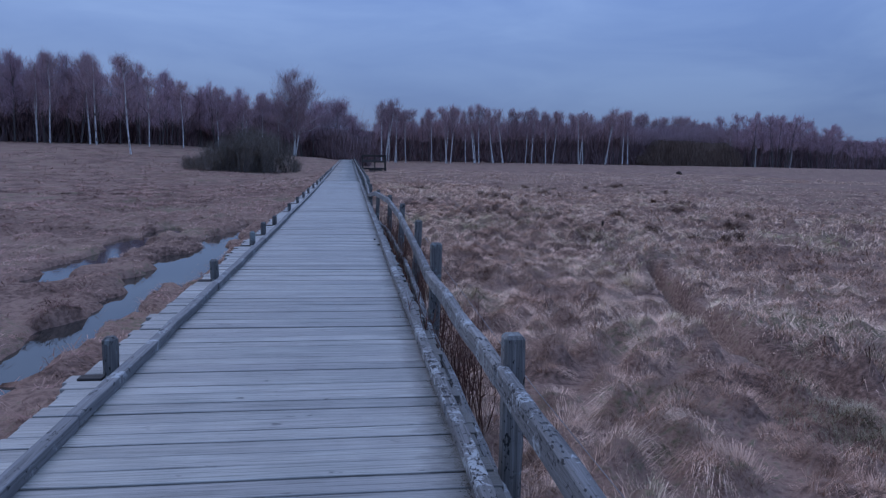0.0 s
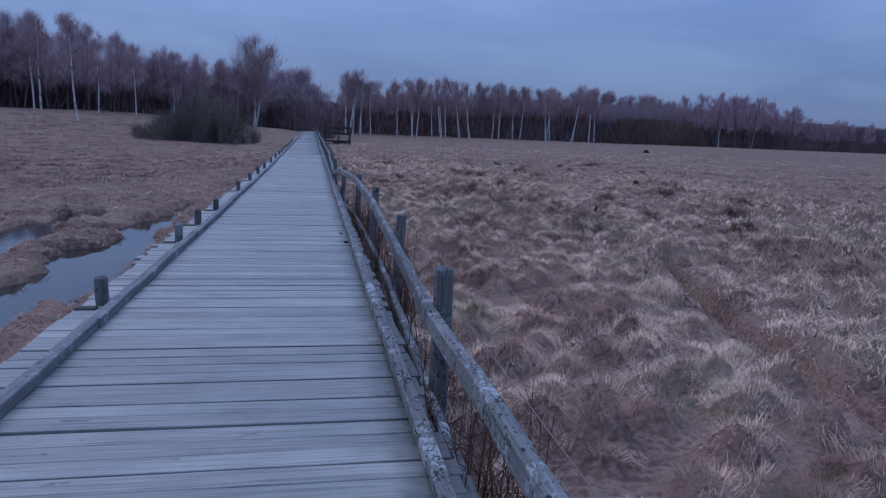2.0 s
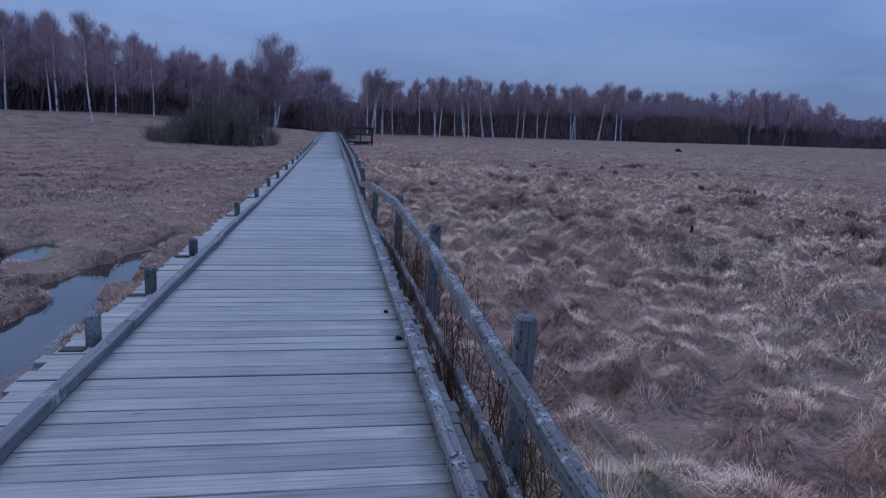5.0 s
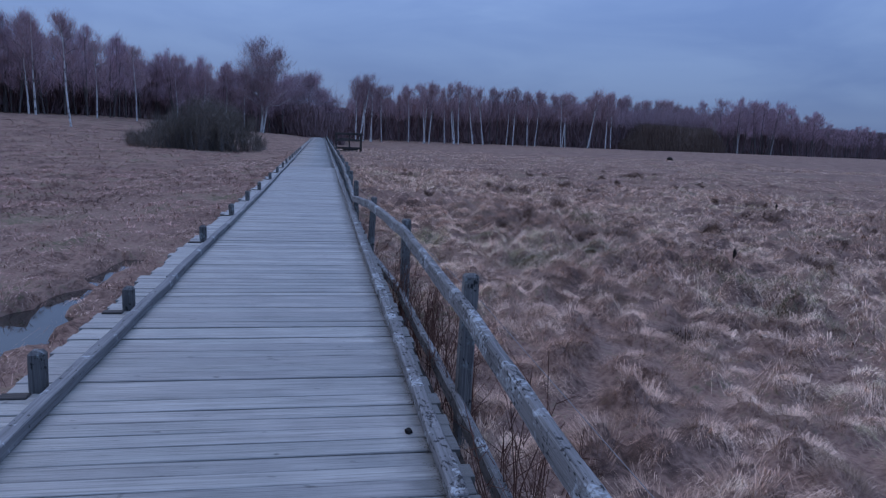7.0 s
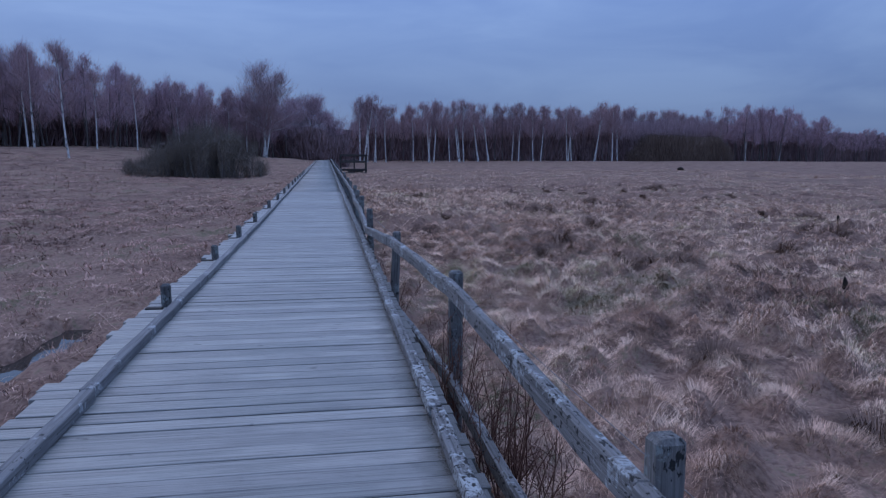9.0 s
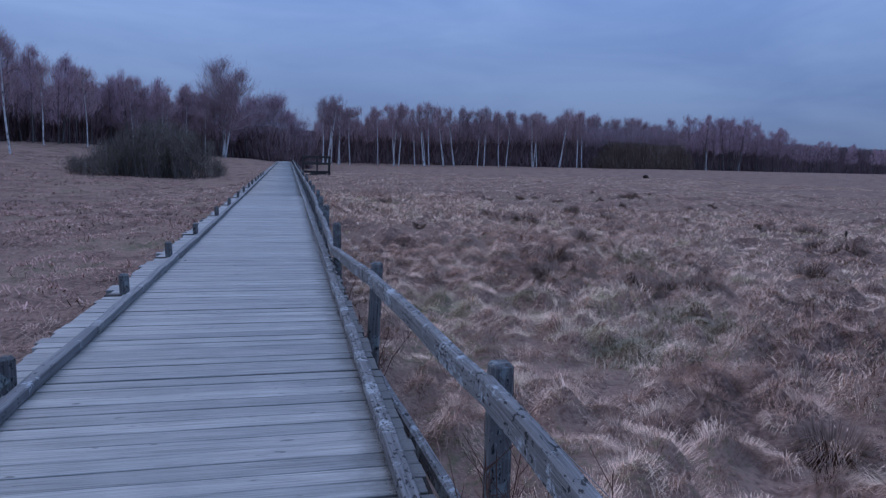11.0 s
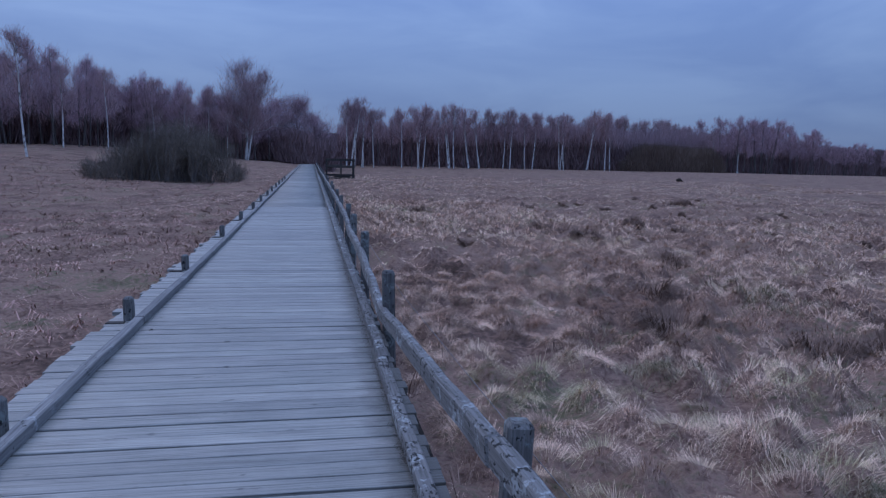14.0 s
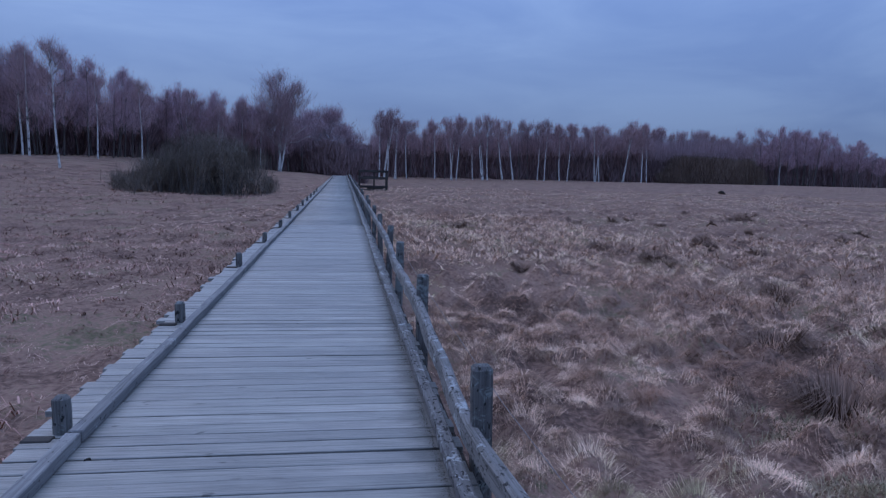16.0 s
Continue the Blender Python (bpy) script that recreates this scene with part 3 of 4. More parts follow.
MOSS = mottled("green_moss", [(0.38, (0.135, 0.118, 0.072)), (0.48, (0.225, 0.190, 0.120)), (0.58, (0.40, 0.315, 0.220))], 0.9, 5.0, bump=0.0, island=True)


def mossy(x, y, reach, count):
    """Short green blades thinning out from the middle of a damp patch."""
    about, r = rs.uniform(0, 2 * np.pi, count), reach * np.abs(rs.normal(0, 0.5, count))
    bx, by = x + 0.8 * r * np.cos(about), y + 1.3 * r * np.sin(about)
    ok = (near_lines(bx, by, DITCH) < -0.8) & (bx > 1.5) & (vnoise(bx, by, 0.7, 57) > 0.35)
    bx, by = bx[ok], by[ok]
    n = len(bx)
    ang, ln = rs.uniform(0, 2 * np.pi, n), rs.uniform(0.06, 0.17, n)
    root = np.stack([bx, by, ground_z(bx, by) + 0.01], -1)
    d = np.stack([np.cos(ang) * ln, np.sin(ang) * ln, 0 * ln], -1)
    up = np.stack([0 * ln, 0 * ln, ln], -1)
    side = np.stack([-np.sin(ang), np.cos(ang), 0 * ln], -1) * (0.00011 * by + 0.0011)[:, None]
    return root, side, root + 0.4 * d + 0.5 * up, root + 0.9 * d + 0.55 * up


v, f = sward([mossy(6.0, 7.6, 1.5, 7000), mossy(4.9, 6.0, 1.0, 4000), mossy(7.6, 20.8, 1.7, 6000), mossy(6.9, 18.6, 1.2, 4000), mossy(6.3, 24.0, 1.3, 5000), mossy(4.6, 23.0, 0.9, 4000), mossy(4.6, 26.6, 1.0, 4500), mossy(8.4, 30, 1.6, 4500)])
tagged(new("moss", link_mesh("moss", v, f, MOSS)), "damp green moss and young grass between the tussocks", "moss", kind="stuff")

EDGE = mottled("red_brown_grass", [(0.40, (0.20, 0.108, 0.082)), (0.50, (0.33, 0.208, 0.160)), (0.60, (0.44, 0.305, 0.242))], 0.6, 3.0, bump=0.0, island=True)
sets = [grass_patch(-2.05, -1.30, 2, 34, 16, 12, 0.5, 0.0026), grass_patch(1.2, 1.95, 2, 34, 34, 14, 0.55, 0.0026), grass_patch(-2.3, -1.30, 34, 70, 12, 9, 0.5, 0.006)]
v, f = blades(*(np.concatenate([a[i] for a in sets]) for i in range(4)))
tagged(new("edge_grass", link_mesh("edge_grass", v, f, EDGE)), "tall red-brown dead grass along the walkway edges", "grass", kind="stuff")

# ---- the walkway ----
boardwalk = tagged(new("boardwalk"), "long straight boardwalk of weathered grey cross planks over the marsh", "boardwalk", kind="structure")


def plank_mesh(width, left, right, seed):
    bm = beam((right - left, width, 0.042), 0.0035, 7, 0.0022, seed)
    for v in bm.verts:
        v.co.x += (left + right) / 2
        v.co.z -= 0.021
    return mesh_of("plank", bm, DECK)


rp = random.Random(5)
PLANKS = [(w, plank_mesh(w, -1.375 + rp.uniform(-0.05, 0.04), 1.135 + rp.uniform(-0.015, 0.02), s)) for s, w in enumerate((0.132, 0.140, 0.146, 0.152, 0.160, 0.138, 0.149, 0.143))]
WIDE = (5.3, 7.0, 8.4, 10.2, 12.1, 17.0, 18.3, 20.7, 22.3, 25.57, 28.4)
rows, y = [], 1.6
while y < 140:
    w, me = rp.choice(PLANKS)
    gap = rp.choice((0.004, 0.006, 0.007, 0.009, 0.011, 0.020 if rp.random() < 0.5 else 0.008))
    if any(y + w < g < y + 2 * w for g in WIDE):
        gap = 0.028
    rows.append((y + w / 2, w, me))
    y += w + gap

def sunk(y):
    return float(deck_z(y))


# under the deck: dark sheet added to darken the plank gaps, side beams, bearers
mx, my = np.linspace(-1.5, 1.25, 12), np.linspace(-7, 140, 290)
MX, MY = np.meshgrid(mx, my, indexing="ij")
ii, jj = np.meshgrid(np.arange(11), np.arange(289), indexing="ij")
quads = np.stack([ii * 290 + jj, (ii + 1) * 290 + jj, (ii + 1) * 290 + jj + 1, ii * 290 + jj + 1], -1).reshape(-1, 4)
mud = np.minimum(deck_z(MY) - 0.22, deck_z(MY) - 0.28 + 0.05 * vnoise(MX, MY, 0.5, 41))
tagged(new("mud", link_mesh("mud", np.stack([MX, MY, mud], -1).reshape(-1, 3), [quads], SOIL, True)), "dark peat-coloured sheet added under the boardwalk to darken the plank gaps", "mud", kind="structure")
# unseen side beams, added to keep light from under the deck
for x in (-1.27, 1.09):
    y = -6.4
    while y < 139:
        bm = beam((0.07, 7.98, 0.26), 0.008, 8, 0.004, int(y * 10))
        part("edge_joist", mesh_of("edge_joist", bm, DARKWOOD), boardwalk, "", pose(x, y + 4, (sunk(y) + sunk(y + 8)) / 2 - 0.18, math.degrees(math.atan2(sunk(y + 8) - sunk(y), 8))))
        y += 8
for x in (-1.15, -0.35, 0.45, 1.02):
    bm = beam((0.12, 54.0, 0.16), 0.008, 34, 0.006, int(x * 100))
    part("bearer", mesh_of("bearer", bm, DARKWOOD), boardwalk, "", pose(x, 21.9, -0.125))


def kerb_line(x, seed, mat, wide, wobble):
    """Squared edge timbers laid end to end along the deck."""
    r, y = random.Random(seed), 1.0
    while y < 134:
        long = r.uniform(3.6, 4.4) if y < 60 else 12.0
        bm = beam((wide, long - 0.012, 0.075), 0.006, 26, wobble, r.randrange(999))
        slope = math.degrees(math.atan2(sunk(y + long) - sunk(y), long))
        part("kerb_timber", mesh_of("kerb_timber", bm, mat), boardwalk, "", pose(x + r.uniform(-0.012, 0.012), y + long / 2, (sunk(y) + sunk(y + long)) / 2 + 0.0385, slope, 0, r.uniform(-0.12, 0.12)))
        y += long


kerb_line(-1.045, 3, KERB, 0.082, 0.008)
kerb_line(1.035, 4, KERB_LICHEN, 0.076, 0.006)


# ---- short posts along the open edge ----
def stub_post(y, tall, lean, seed):
    base = tagged(new("stub_post"), "short weathered post stub rising beside the kerb timber", "post", "post stubs along the kerb")
    base.matrix_world = pose(-1.17, y, sunk(y))
    tall += 0.035
    bm = beam((0.092, 0.095, tall + 0.62), 0.022, 7, 0.010, seed)
    part("post", mesh_of("post", bm, POST, False), base, "", pose(0, 0, (tall - 0.62) / 2, lean, lean * 0.8))
    # beam end in near-black wood, imitating the shaded recess beside the post
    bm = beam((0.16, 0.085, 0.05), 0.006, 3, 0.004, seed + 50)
    part("beam_end", mesh_of("beam_end", bm, DARKWOOD), base, "beam end darkened like the shaded recess by the post", pose(-0.10, -0.10, -0.012))


for n, (y, tall) in enumerate([(5.78, 0.22), (9.45, 0.21), (12.7, 0.20), (14.25, 0.21), (16.15, 0.17), (19.95, 0.19), (23.1, 0.18), (25.85, 0.19), (28.8, 0.18),
                               (32.8, 0.19), (36.3, 0.19), (39.8, 0.18), (43.2, 0.19), (46.6, 0.18), (50, 0.19), (53.5, 0.18), (57, 0.19), (61, 0.18), (65, 0.18)]):
    stub_post(y, tall, rp.uniform(-3, 3), n)

# ---- the rail fence on the other edge ----
# place along, place across, post top, top rail, low rail
FENCE = [(0.9, 1.27, 0.62, 0.50, -0.12), (4.3, 1.28, 0.63, 0.47, -0.15), (7.8, 1.31, 0.66, 0.39, -0.15), (11.32, 1.46, 0.57, 0.325, -0.25), (14.85, 1.50, 0.59, 0.445, -0.30), (18.3, 1.46, 0.57, 0.515, -0.26),
         (21.6, 1.285, 0.54, 0.49, -0.30), (25.2, 1.21, 0.57, 0.24, -0.20), (28.0, 1.20, 0.63, 0.44, -0.2), (31.2, 1.24, 0.6, 0.36, -0.2), (33.9, 1.28, 0.6, 0.44, -0.2)]
FENCE += [(y, 1.3, 0.59, 0.44 + 0.04 * math.sin(y), -0.2) for y in (37.2, 40.6, 44, 47.5, 51, 55, 59, 63, 68, 74, 80, 87, 95, 104, 114, 124)]
fence = tagged(new("rail_fence"), "old lichen-grown timber rail fence, sagging, beside the boardwalk", "fence")
for n, (y, x, top, _, _) in enumerate(FENCE):
    low = float(ground_z(x, y)) - 0.25
    z = sunk(y)
    bm = beam((0.115, 0.11, z + top - low), 0.018, 10, 0.009, 100 + n, 0.06)
    part("fence_post", mesh_of("fence_post", bm, POST), fence, "", pose(x, y, (z + top + low) / 2, rp.uniform(-2, 2), rp.uniform(-2.5, 2.5), rp.uniform(-6, 6)))
for n, (a, b) in enumerate(zip(FENCE, FENCE[1:])):
    for kind, col, size in (("top_rail", 3, (0.072, 0.132)), ("low_rail", 4, (0.066, 0.12))):
        p0 = Vector((a[1] - 0.066, a[0], sunk(a[0]) + a[col] - size[1] / 2))
        p1 = Vector((b[1] - 0.066, b[0], sunk(b[0]) + b[col] - size[1] / 2))
        d = p1 - p0
        bm = beam((size[0], d.length + 0.02, size[1]), 0.014, 14, 0.011, 300 + n + 40 * col)
        part(kind, mesh_of(kind, bm, RAIL), fence, "", Matrix.Translation((p0 + p1) / 2) @ pose(0, 0, 0, math.degrees(math.atan2(d.z, d.y)), rp.uniform(-3, 3), -math.degrees(math.atan2(d.x, d.y))))
pts = [(x + 0.106, y, sunk(y) + 0.38 - 0.03 * (n % 2)) for n, (y, x, _, _, _) in enumerate(FENCE[:14])]
v, q = tube(pts, [0.0022] * len(pts), 5)
part("wire", link_mesh("wire", v, [q], STEEL), fence, "thin rusty fence wire")


# ---- trees ----
def tree_meshes(seed, tall, spread, start=0.36, limbs=20, twigs=2300, trunk_r=None, stems=1, up=1.0, width=0.017, narrow=0.75, fuzz=0.024):
    """Trunk, limbs and a crown of fine bare twigs of one bare tree standing at the origin."""
    r = np.random.RandomState(seed)
    trunk, boughs, ends = [], [], []
    for s in range(stems):
        h = tall * (1 - 0.13 * s * r.rand())
        off = np.array([r.normal(0, 0.35), r.normal(0, 0.35), 0]) * (s > 0)
        lean = r.normal(0, 0.035 + 0.05 * (stems > 1), 2)
        zz = np.linspace(0, 1, 11)
        bend = np.stack([lean[0] * zz * h + 0.25 * np.sin(zz * 4 + r.rand() * 6) * zz, lean[1] * zz * h + 0.25 * np.sin(zz * 5 + r.rand() * 6) * zz, zz * h - 0.3], -1) + off
        r0 = (trunk_r or tall * 0.0076) * (1 - 0.25 * (s > 0))
        trunk.append(tube(bend, r0 * (1.12 - zz) ** 0.85 + 0.012, 7))
        for i in range(limbs // stems):
            u = start + (0.97 - start) * (i + r.rand()) / (limbs // stems)
            p = np.array([np.interp(u, zz, bend[:, k]) for k in range(3)])
            az = r.uniform(0, 2 * np.pi)
            reach = spread * (1.15 - narrow * u) * r.uniform(0.55, 1.15) * np.sin(np.pi * min(1, 0.25 + (u - start) / (1 - start) * 0.75)) ** 0.6
            climb = reach * r.uniform(0.5, 1.3) * up
            w = np.linspace(0, 1, 5)
            line = p + np.stack([np.cos(az) * reach * w, np.sin(az) * reach * w, climb * (w - 0.38 * w ** 3)], -1)
            line[1:] += r.normal(0, 0.10, (4, 3)) * reach * 0.35
            boughs.append(tube(line, 0.30 * r0 * (1.1 - u) * (1.05 - w) + 0.012, 4))
            for j in range(3):
                a = line[1 + j % 4] + r.normal(0, 0.1, 3)
                b = a + np.array([np.cos(az + r.normal(0, 0.8)), np.sin(az + r.normal(0, 0.8)), r.uniform(0.1, 1.0)]) * reach * r.uniform(0.25, 0.5)
                boughs.append(tube(np.stack([a, (a + b) / 2 + r.normal(0, 0.06, 3), b]), [0.016, 0.011, 0.006], 3))
                ends.append((a, b))
    ends = np.array(ends)
    k = r.randint(0, len(ends), twigs)
    f = r.uniform(0.0, 1.15, (twigs, 1))
    root = ends[k, 0] * (1 - f) + ends[k, 1] * f + r.normal(0, fuzz * tall, (twigs, 3))
    way = r.normal(0, 0.42, (twigs, 3)) * [1, 1, 0.6] + (ends[k, 1] - ends[k, 0]) * 0.3 + [0, 0, 0.75 * up]
    way /= np.linalg.norm(way, axis=1)[:, None]
    tip = root + way * r.uniform(0.5, 1.4, (twigs, 1)) * (0.5 + 0.045 * tall)
    side = np.cross(way, r.normal(0, 1, (twigs, 3)))
    side *= width * r.uniform(0.6, 1.4, (twigs, 1)) / (np.linalg.norm(side, axis=1)[:, None] + 1e-6)
    return gathered(trunk), gathered(boughs), slivers(root, side, tip)


def tree(name, seed, label, group, bark=BIRCH, twig=TWIG, limb=GREYBARK, **shape):
    base = tagged(new(name), label, "tree", group)
    (tv, tq), (bv, bq), (sv, sf) = tree_meshes(seed, **shape)
    part("trunk", link_mesh("trunk", tv, [tq], bark, True), base)
    tagged(part("branchwork", link_mesh("branchwork", bv, [bq], limb), base), kind="stuff")
    tagged(part("crown", link_mesh("crown", sv, sf, twig), base, "bare twiggy crown"), kind="stuff")
    return base


def planted(ob, x, y, size, turn):
    """Where a tree of that size stands on the ground."""
    return Matrix.Translation((x, y, float(ground_z(x, y)))) @ Matrix.Rotation(turn, 4, "Z") @ Matrix.Diagonal((size, size, size, 1))


def place(ob, x, y, size, turn, first):
    m = planted(ob, x, y, size, turn)
    if first:
        ob.matrix_basis = m
    else:
        made = copy_thing(ob, Matrix.Identity(4))
        made.matrix_basis = m


FAR = "slender bare birch edging the far wood"
NEAR = "bare pale-stemmed birch on the grassy bank"
DARK = "dark bare tree crowded at the edge of the wood"
WOODS = "birches along the far wood"
kinds = [tree("birch_tree", 40 + s, FAR, WOODS, tall=16.4, spread=2.6 + 0.5 * (s % 3), start=0.44 + 0.05 * (s % 3), limbs=20, twigs=1600, stems=1 + (s % 2), width=0.030, trunk_r=0.17 + 0.03 * (s % 2), narrow=0.55, up=1.5) for s in range(5)]
dark_kinds = [tree("bare_tree", 50 + s, DARK, "dark bare trees of the woods", tall=16.4, spread=3.4 + 0.5 * s, start=0.30, limbs=20, twigs=1600, stems=1 + s % 2, width=0.036, trunk_r=0.14, narrow=0.5, up=1.3, bark=GREYBARK, twig=TWIG_MID) for s in range(3)]
grey_kinds = [tree("birch_tree", 60 + s, "slight grey-stemmed bare birch in the far wood", WOODS, tall=16.4, spread=2.5 + 0.5 * s, start=0.46, limbs=20, twigs=1700, stems=1 + s % 2, width=0.030, trunk_r=0.10, narrow=0.55, up=1.5, bark=GREYBARK) for s in range(3)]
rt = random.Random(12)
used = set()
line = [(9, 196), (60, 214), (110, 234), (165, 258), (225, 284), (330, 330)]


def along(x):
    for (ax, ay), (bx, by) in zip(line, line[1:]):
        if x <= bx:
            return ay + (by - ay) * (x - ax) / (bx - ax)
    return line[-1][1]


def plant_all(choice, spots):
    for n, (x, y, size) in enumerate(spots):
        ob = choice[n] if n < len(choice) else rt.choice(choice)
        place(ob, x, y, size, rt.uniform(0, 6.28), ob not in used)
        used.add(ob)


# white-stemmed birches at the edge of the far wood
spots = [(9.4, 196, 1.0), (10.6, 196, 1.03), (11.6, 199, 0.96), (13.4, 198, 0.92), (16.7, 200, 0.9), (24.6, 204, 0.86), (28.4, 198, 0.9), (29.5, 198, 0.98), (35.0, 204, 0.9), (37.4, 203, 0.98), (38.8, 203, 1.0), (44.0, 208, 0.97), (47.1, 208, 0.96),
         (55.8, 214, 0.97), (57.3, 212, 1.0), (63.1, 216, 0.96), (66.1, 218, 0.98), (76.2, 222, 1.0), (77.6, 222, 0.98), (87, 226, 1.1), (93, 226, 1.08), (97.5, 232, 1.06), (147, 250, 0.9), (165, 262, 1.05), (190, 280, 1.12), (192.5, 280, 1.1)]
plant_all(kinds, spots)
# slighter trees between and behind them
spots, x = [], 12.0
while x < 104:
    spots.append((x, along(x) + rt.uniform(5, 18), rt.uniform(0.70, 0.98) * (1 + 0.0014 * x)))
    x += rt.uniform(1.8, 4.2)
while x < 150:
    spots.append((x, along(x) + rt.uniform(14, 26), rt.uniform(1.02, 1.2)))
    x += rt.uniform(1.8, 3.4)
plant_all(grey_kinds, spots)
spots = []
while x < 216:
    spots.append((x, along(x) + rt.uniform(-3, 16), rt.uniform(0.98, 1.28)))
    x += rt.uniform(1.6, 3.6)
while x < 340:
    spots.append((x, along(x) + rt.uniform(0, 16), rt.uniform(0.72, 0.95)))
    x += rt.uniform(3.0, 7.0)
plant_all(dark_kinds, spots)

bank_kinds = [tree("birch_tree", 70 + s, NEAR, "birches on the bank", tall=13.5, spread=2.9, start=0.34, limbs=22, twigs=2400, stems=1 + (s % 2), width=0.017, trunk_r=0.115, narrow=0.55, up=1.3) for s in range(3)]
bank_dark = [tree("bare_tree", 76 + s, DARK, "dark bare trees of the woods", tall=13.5, spread=3.1, start=0.22, limbs=22, twigs=1900, stems=1 + (s % 2), width=0.021, trunk_r=0.11, narrow=0.5, up=1.3, bark=GREYBARK, twig=TWIG_MID) for s in range(3)]
plant_all(bank_kinds, [(-39.9, 116, 1.0), (-38.3, 114, 0.98), (-27.9, 96, 0.92), (-31.6, 118, 0.8), (-27.7, 124, 0.82), (-24.4, 138, 0.85), (-17.4, 146, 0.86), (-14.2, 148, 0.86), (-20, 140, 0.8), (-45, 114, 1.0), (-52, 112, 0.95), (-60, 116, 0.98), (-48.5, 118, 0.9)])
spots = []
for n in range(86):
    x = -72 + 64 * n / 85 + rt.uniform(-1.2, 1.2)
    y = float(np.interp(x, [-72, -38, -30, -24, -8], [118, 118, 124, 138, 152])) + rt.uniform(1, 15)
    spots.append((x, y, float(np.interp(x, [-72, -34, -31, -25, -8], [1.0, 1.02, 0.80, 0.88, 0.86])) * rt.uniform(0.86, 1.04)))
plant_all(bank_dark, spots)

big = tree("birch_tree", 103, "large spreading bare birch with forked white stems", "", limb=BIRCH, tall=16.6, spread=6.4, start=0.24, limbs=60, twigs=12000, stems=3, trunk_r=0.22, width=0.018, narrow=0.85, up=0.95, fuzz=0.036)
big.matrix_basis = planted(big, -10.9, 150, 1.07, 0.7)
oak = tree("oak_tree", 97, "broad bare oak with a rounded brown crown", "bare oaks at the end of the walkway", bark=GREYBARK, twig=TWIG_MID, tall=13.4, spread=5.6, start=0.25, limbs=46, twigs=8000, trunk_r=0.26, width=0.024, narrow=0.5, up=1.0, fuzz=0.05)
oak.matrix_basis = planted(oak, -2.6, 172, 0.98, 0.0)
for x, y, size, turn in ((-8, 176, 0.94, 2.0), (1.6, 178, 0.84, 4.0)):
    copy_thing(oak, Matrix.Identity(4)).matrix_basis = planted(oak, x, y, size, turn)


# ---- woods behind, brushwood ----
def brush(name, spots_of, count, width, mat, label, seed, category="woods", low=0.0, slant=0.30):
    """A thicket of upright and slanting twigs and thin stems."""
    r = np.random.RandomState(seed)
    x, y, top = spots_of(r, count)
    z0 = ground_z(x, y, False) - 0.3
    lo = low + (0.85 - low) * r.rand(count) ** 1.2
    root = np.stack([x, y, z0 + top * lo], -1)
    ln = top * np.minimum(1 - lo, r.uniform(0.12, 0.45, count))
    way = np.stack([r.normal(0, slant, count), r.normal(0, slant * 0.7, count), np.ones(count)], -1)
    tip = root + way * ln[:, None]
    ang = r.uniform(-0.7, 0.7, count)
    side = np.stack([np.cos(ang), np.sin(ang), 0 * ang], -1) * (width * r.uniform(0.4, 1.3, count))[:, None]
    v, f = slivers(root, side, tip)
    tagged(new(name, link_mesh(name, v, f, mat)), label, category, kind="stuff")


def far_belt(r, n):
    x = r.uniform(2, 420, n)
    y = np.interp(x, [2, 60, 110, 165, 225, 330, 420], [206, 222, 242, 266, 292, 338, 380]) + r.uniform(2, 26, n)
    top = np.interp(x, [2, 90, 120, 215, 420], [9.7, 11.4, 11.6, 14.0, 15.0]) * (0.96 + 0.05 * vnoise(x, 0 * x, 9, 21) + 0.05 * vnoise(x, 0 * x, 2.2, 22))
    return x, y, top


def bank_belt(r, n):
    x = r.uniform(-95, -7, n)
    y = np.interp(x, [-95, -60, -36, -20, -7], [126, 122, 132, 152, 166]) + r.uniform(0, 18, n)
    top = np.interp(x, [-95, -60, -36, -20, -7], [9.8, 9.3, 8.4, 7.8, 7.8]) * (0.85 + 0.4 * vnoise(x, 0 * x, 7, 25))
    return x, y, top


def bank_saplings(r, n):
    x = r.uniform(-95, -7, n)
    y = np.interp(x, [-95, -60, -36, -20, -7], [129, 126, 138, 158, 170]) + r.uniform(0, 14, n)
    top = np.interp(x, [-95, -60, -36, -20, -7], [13.0, 12.0, 10.0, 9.0, 9.0]) * (0.75 + 0.45 * vnoise(x, 0 * x, 5, 35))
    return x, y, top


def end_belt(r, n):
    x = r.uniform(-14, 5.2, n)
    y = 158 + 0.6 * np.abs(x) + r.uniform(0, 30, n)
    top = np.interp(x, [-14, -8, -3, 1, 5.2], [7.0, 7.6, 7.2, 6.0, 7.5]) * (0.8 + 0.35 * vnoise(x, 0 * x, 3, 27))
    return x, y, top


def hill_belt(r, n):
    x = r.uniform(-260, 700, n)
    y = 430 + r.uniform(0, 60, n)
    top = 15.0 + 4.5 * vnoise(x, 0 * x, 60, 31) + 2.0 * vnoise(x, 0 * x, 12, 32)
    return x, y, top


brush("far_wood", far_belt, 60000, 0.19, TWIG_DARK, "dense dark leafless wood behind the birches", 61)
def far_crowns(r, n):
    x = 8 + 205 * r.rand(n)
    y = np.interp(x, [2, 60, 110, 165, 225, 330, 420], [206, 222, 242, 266, 292, 338, 380]) + r.uniform(0, 24, n)
    top = np.interp(x, [2, 40, 90, 130, 215], [15.0, 15.2, 16.8, 18.2, 18.5]) * (0.72 + 0.24 * vnoise(x, 0 * x, 5, 81) + 0.14 * vnoise(x, 0 * x, 1.6, 82)) - 1.2 * r.rand(n) ** 2
    return x, y, top


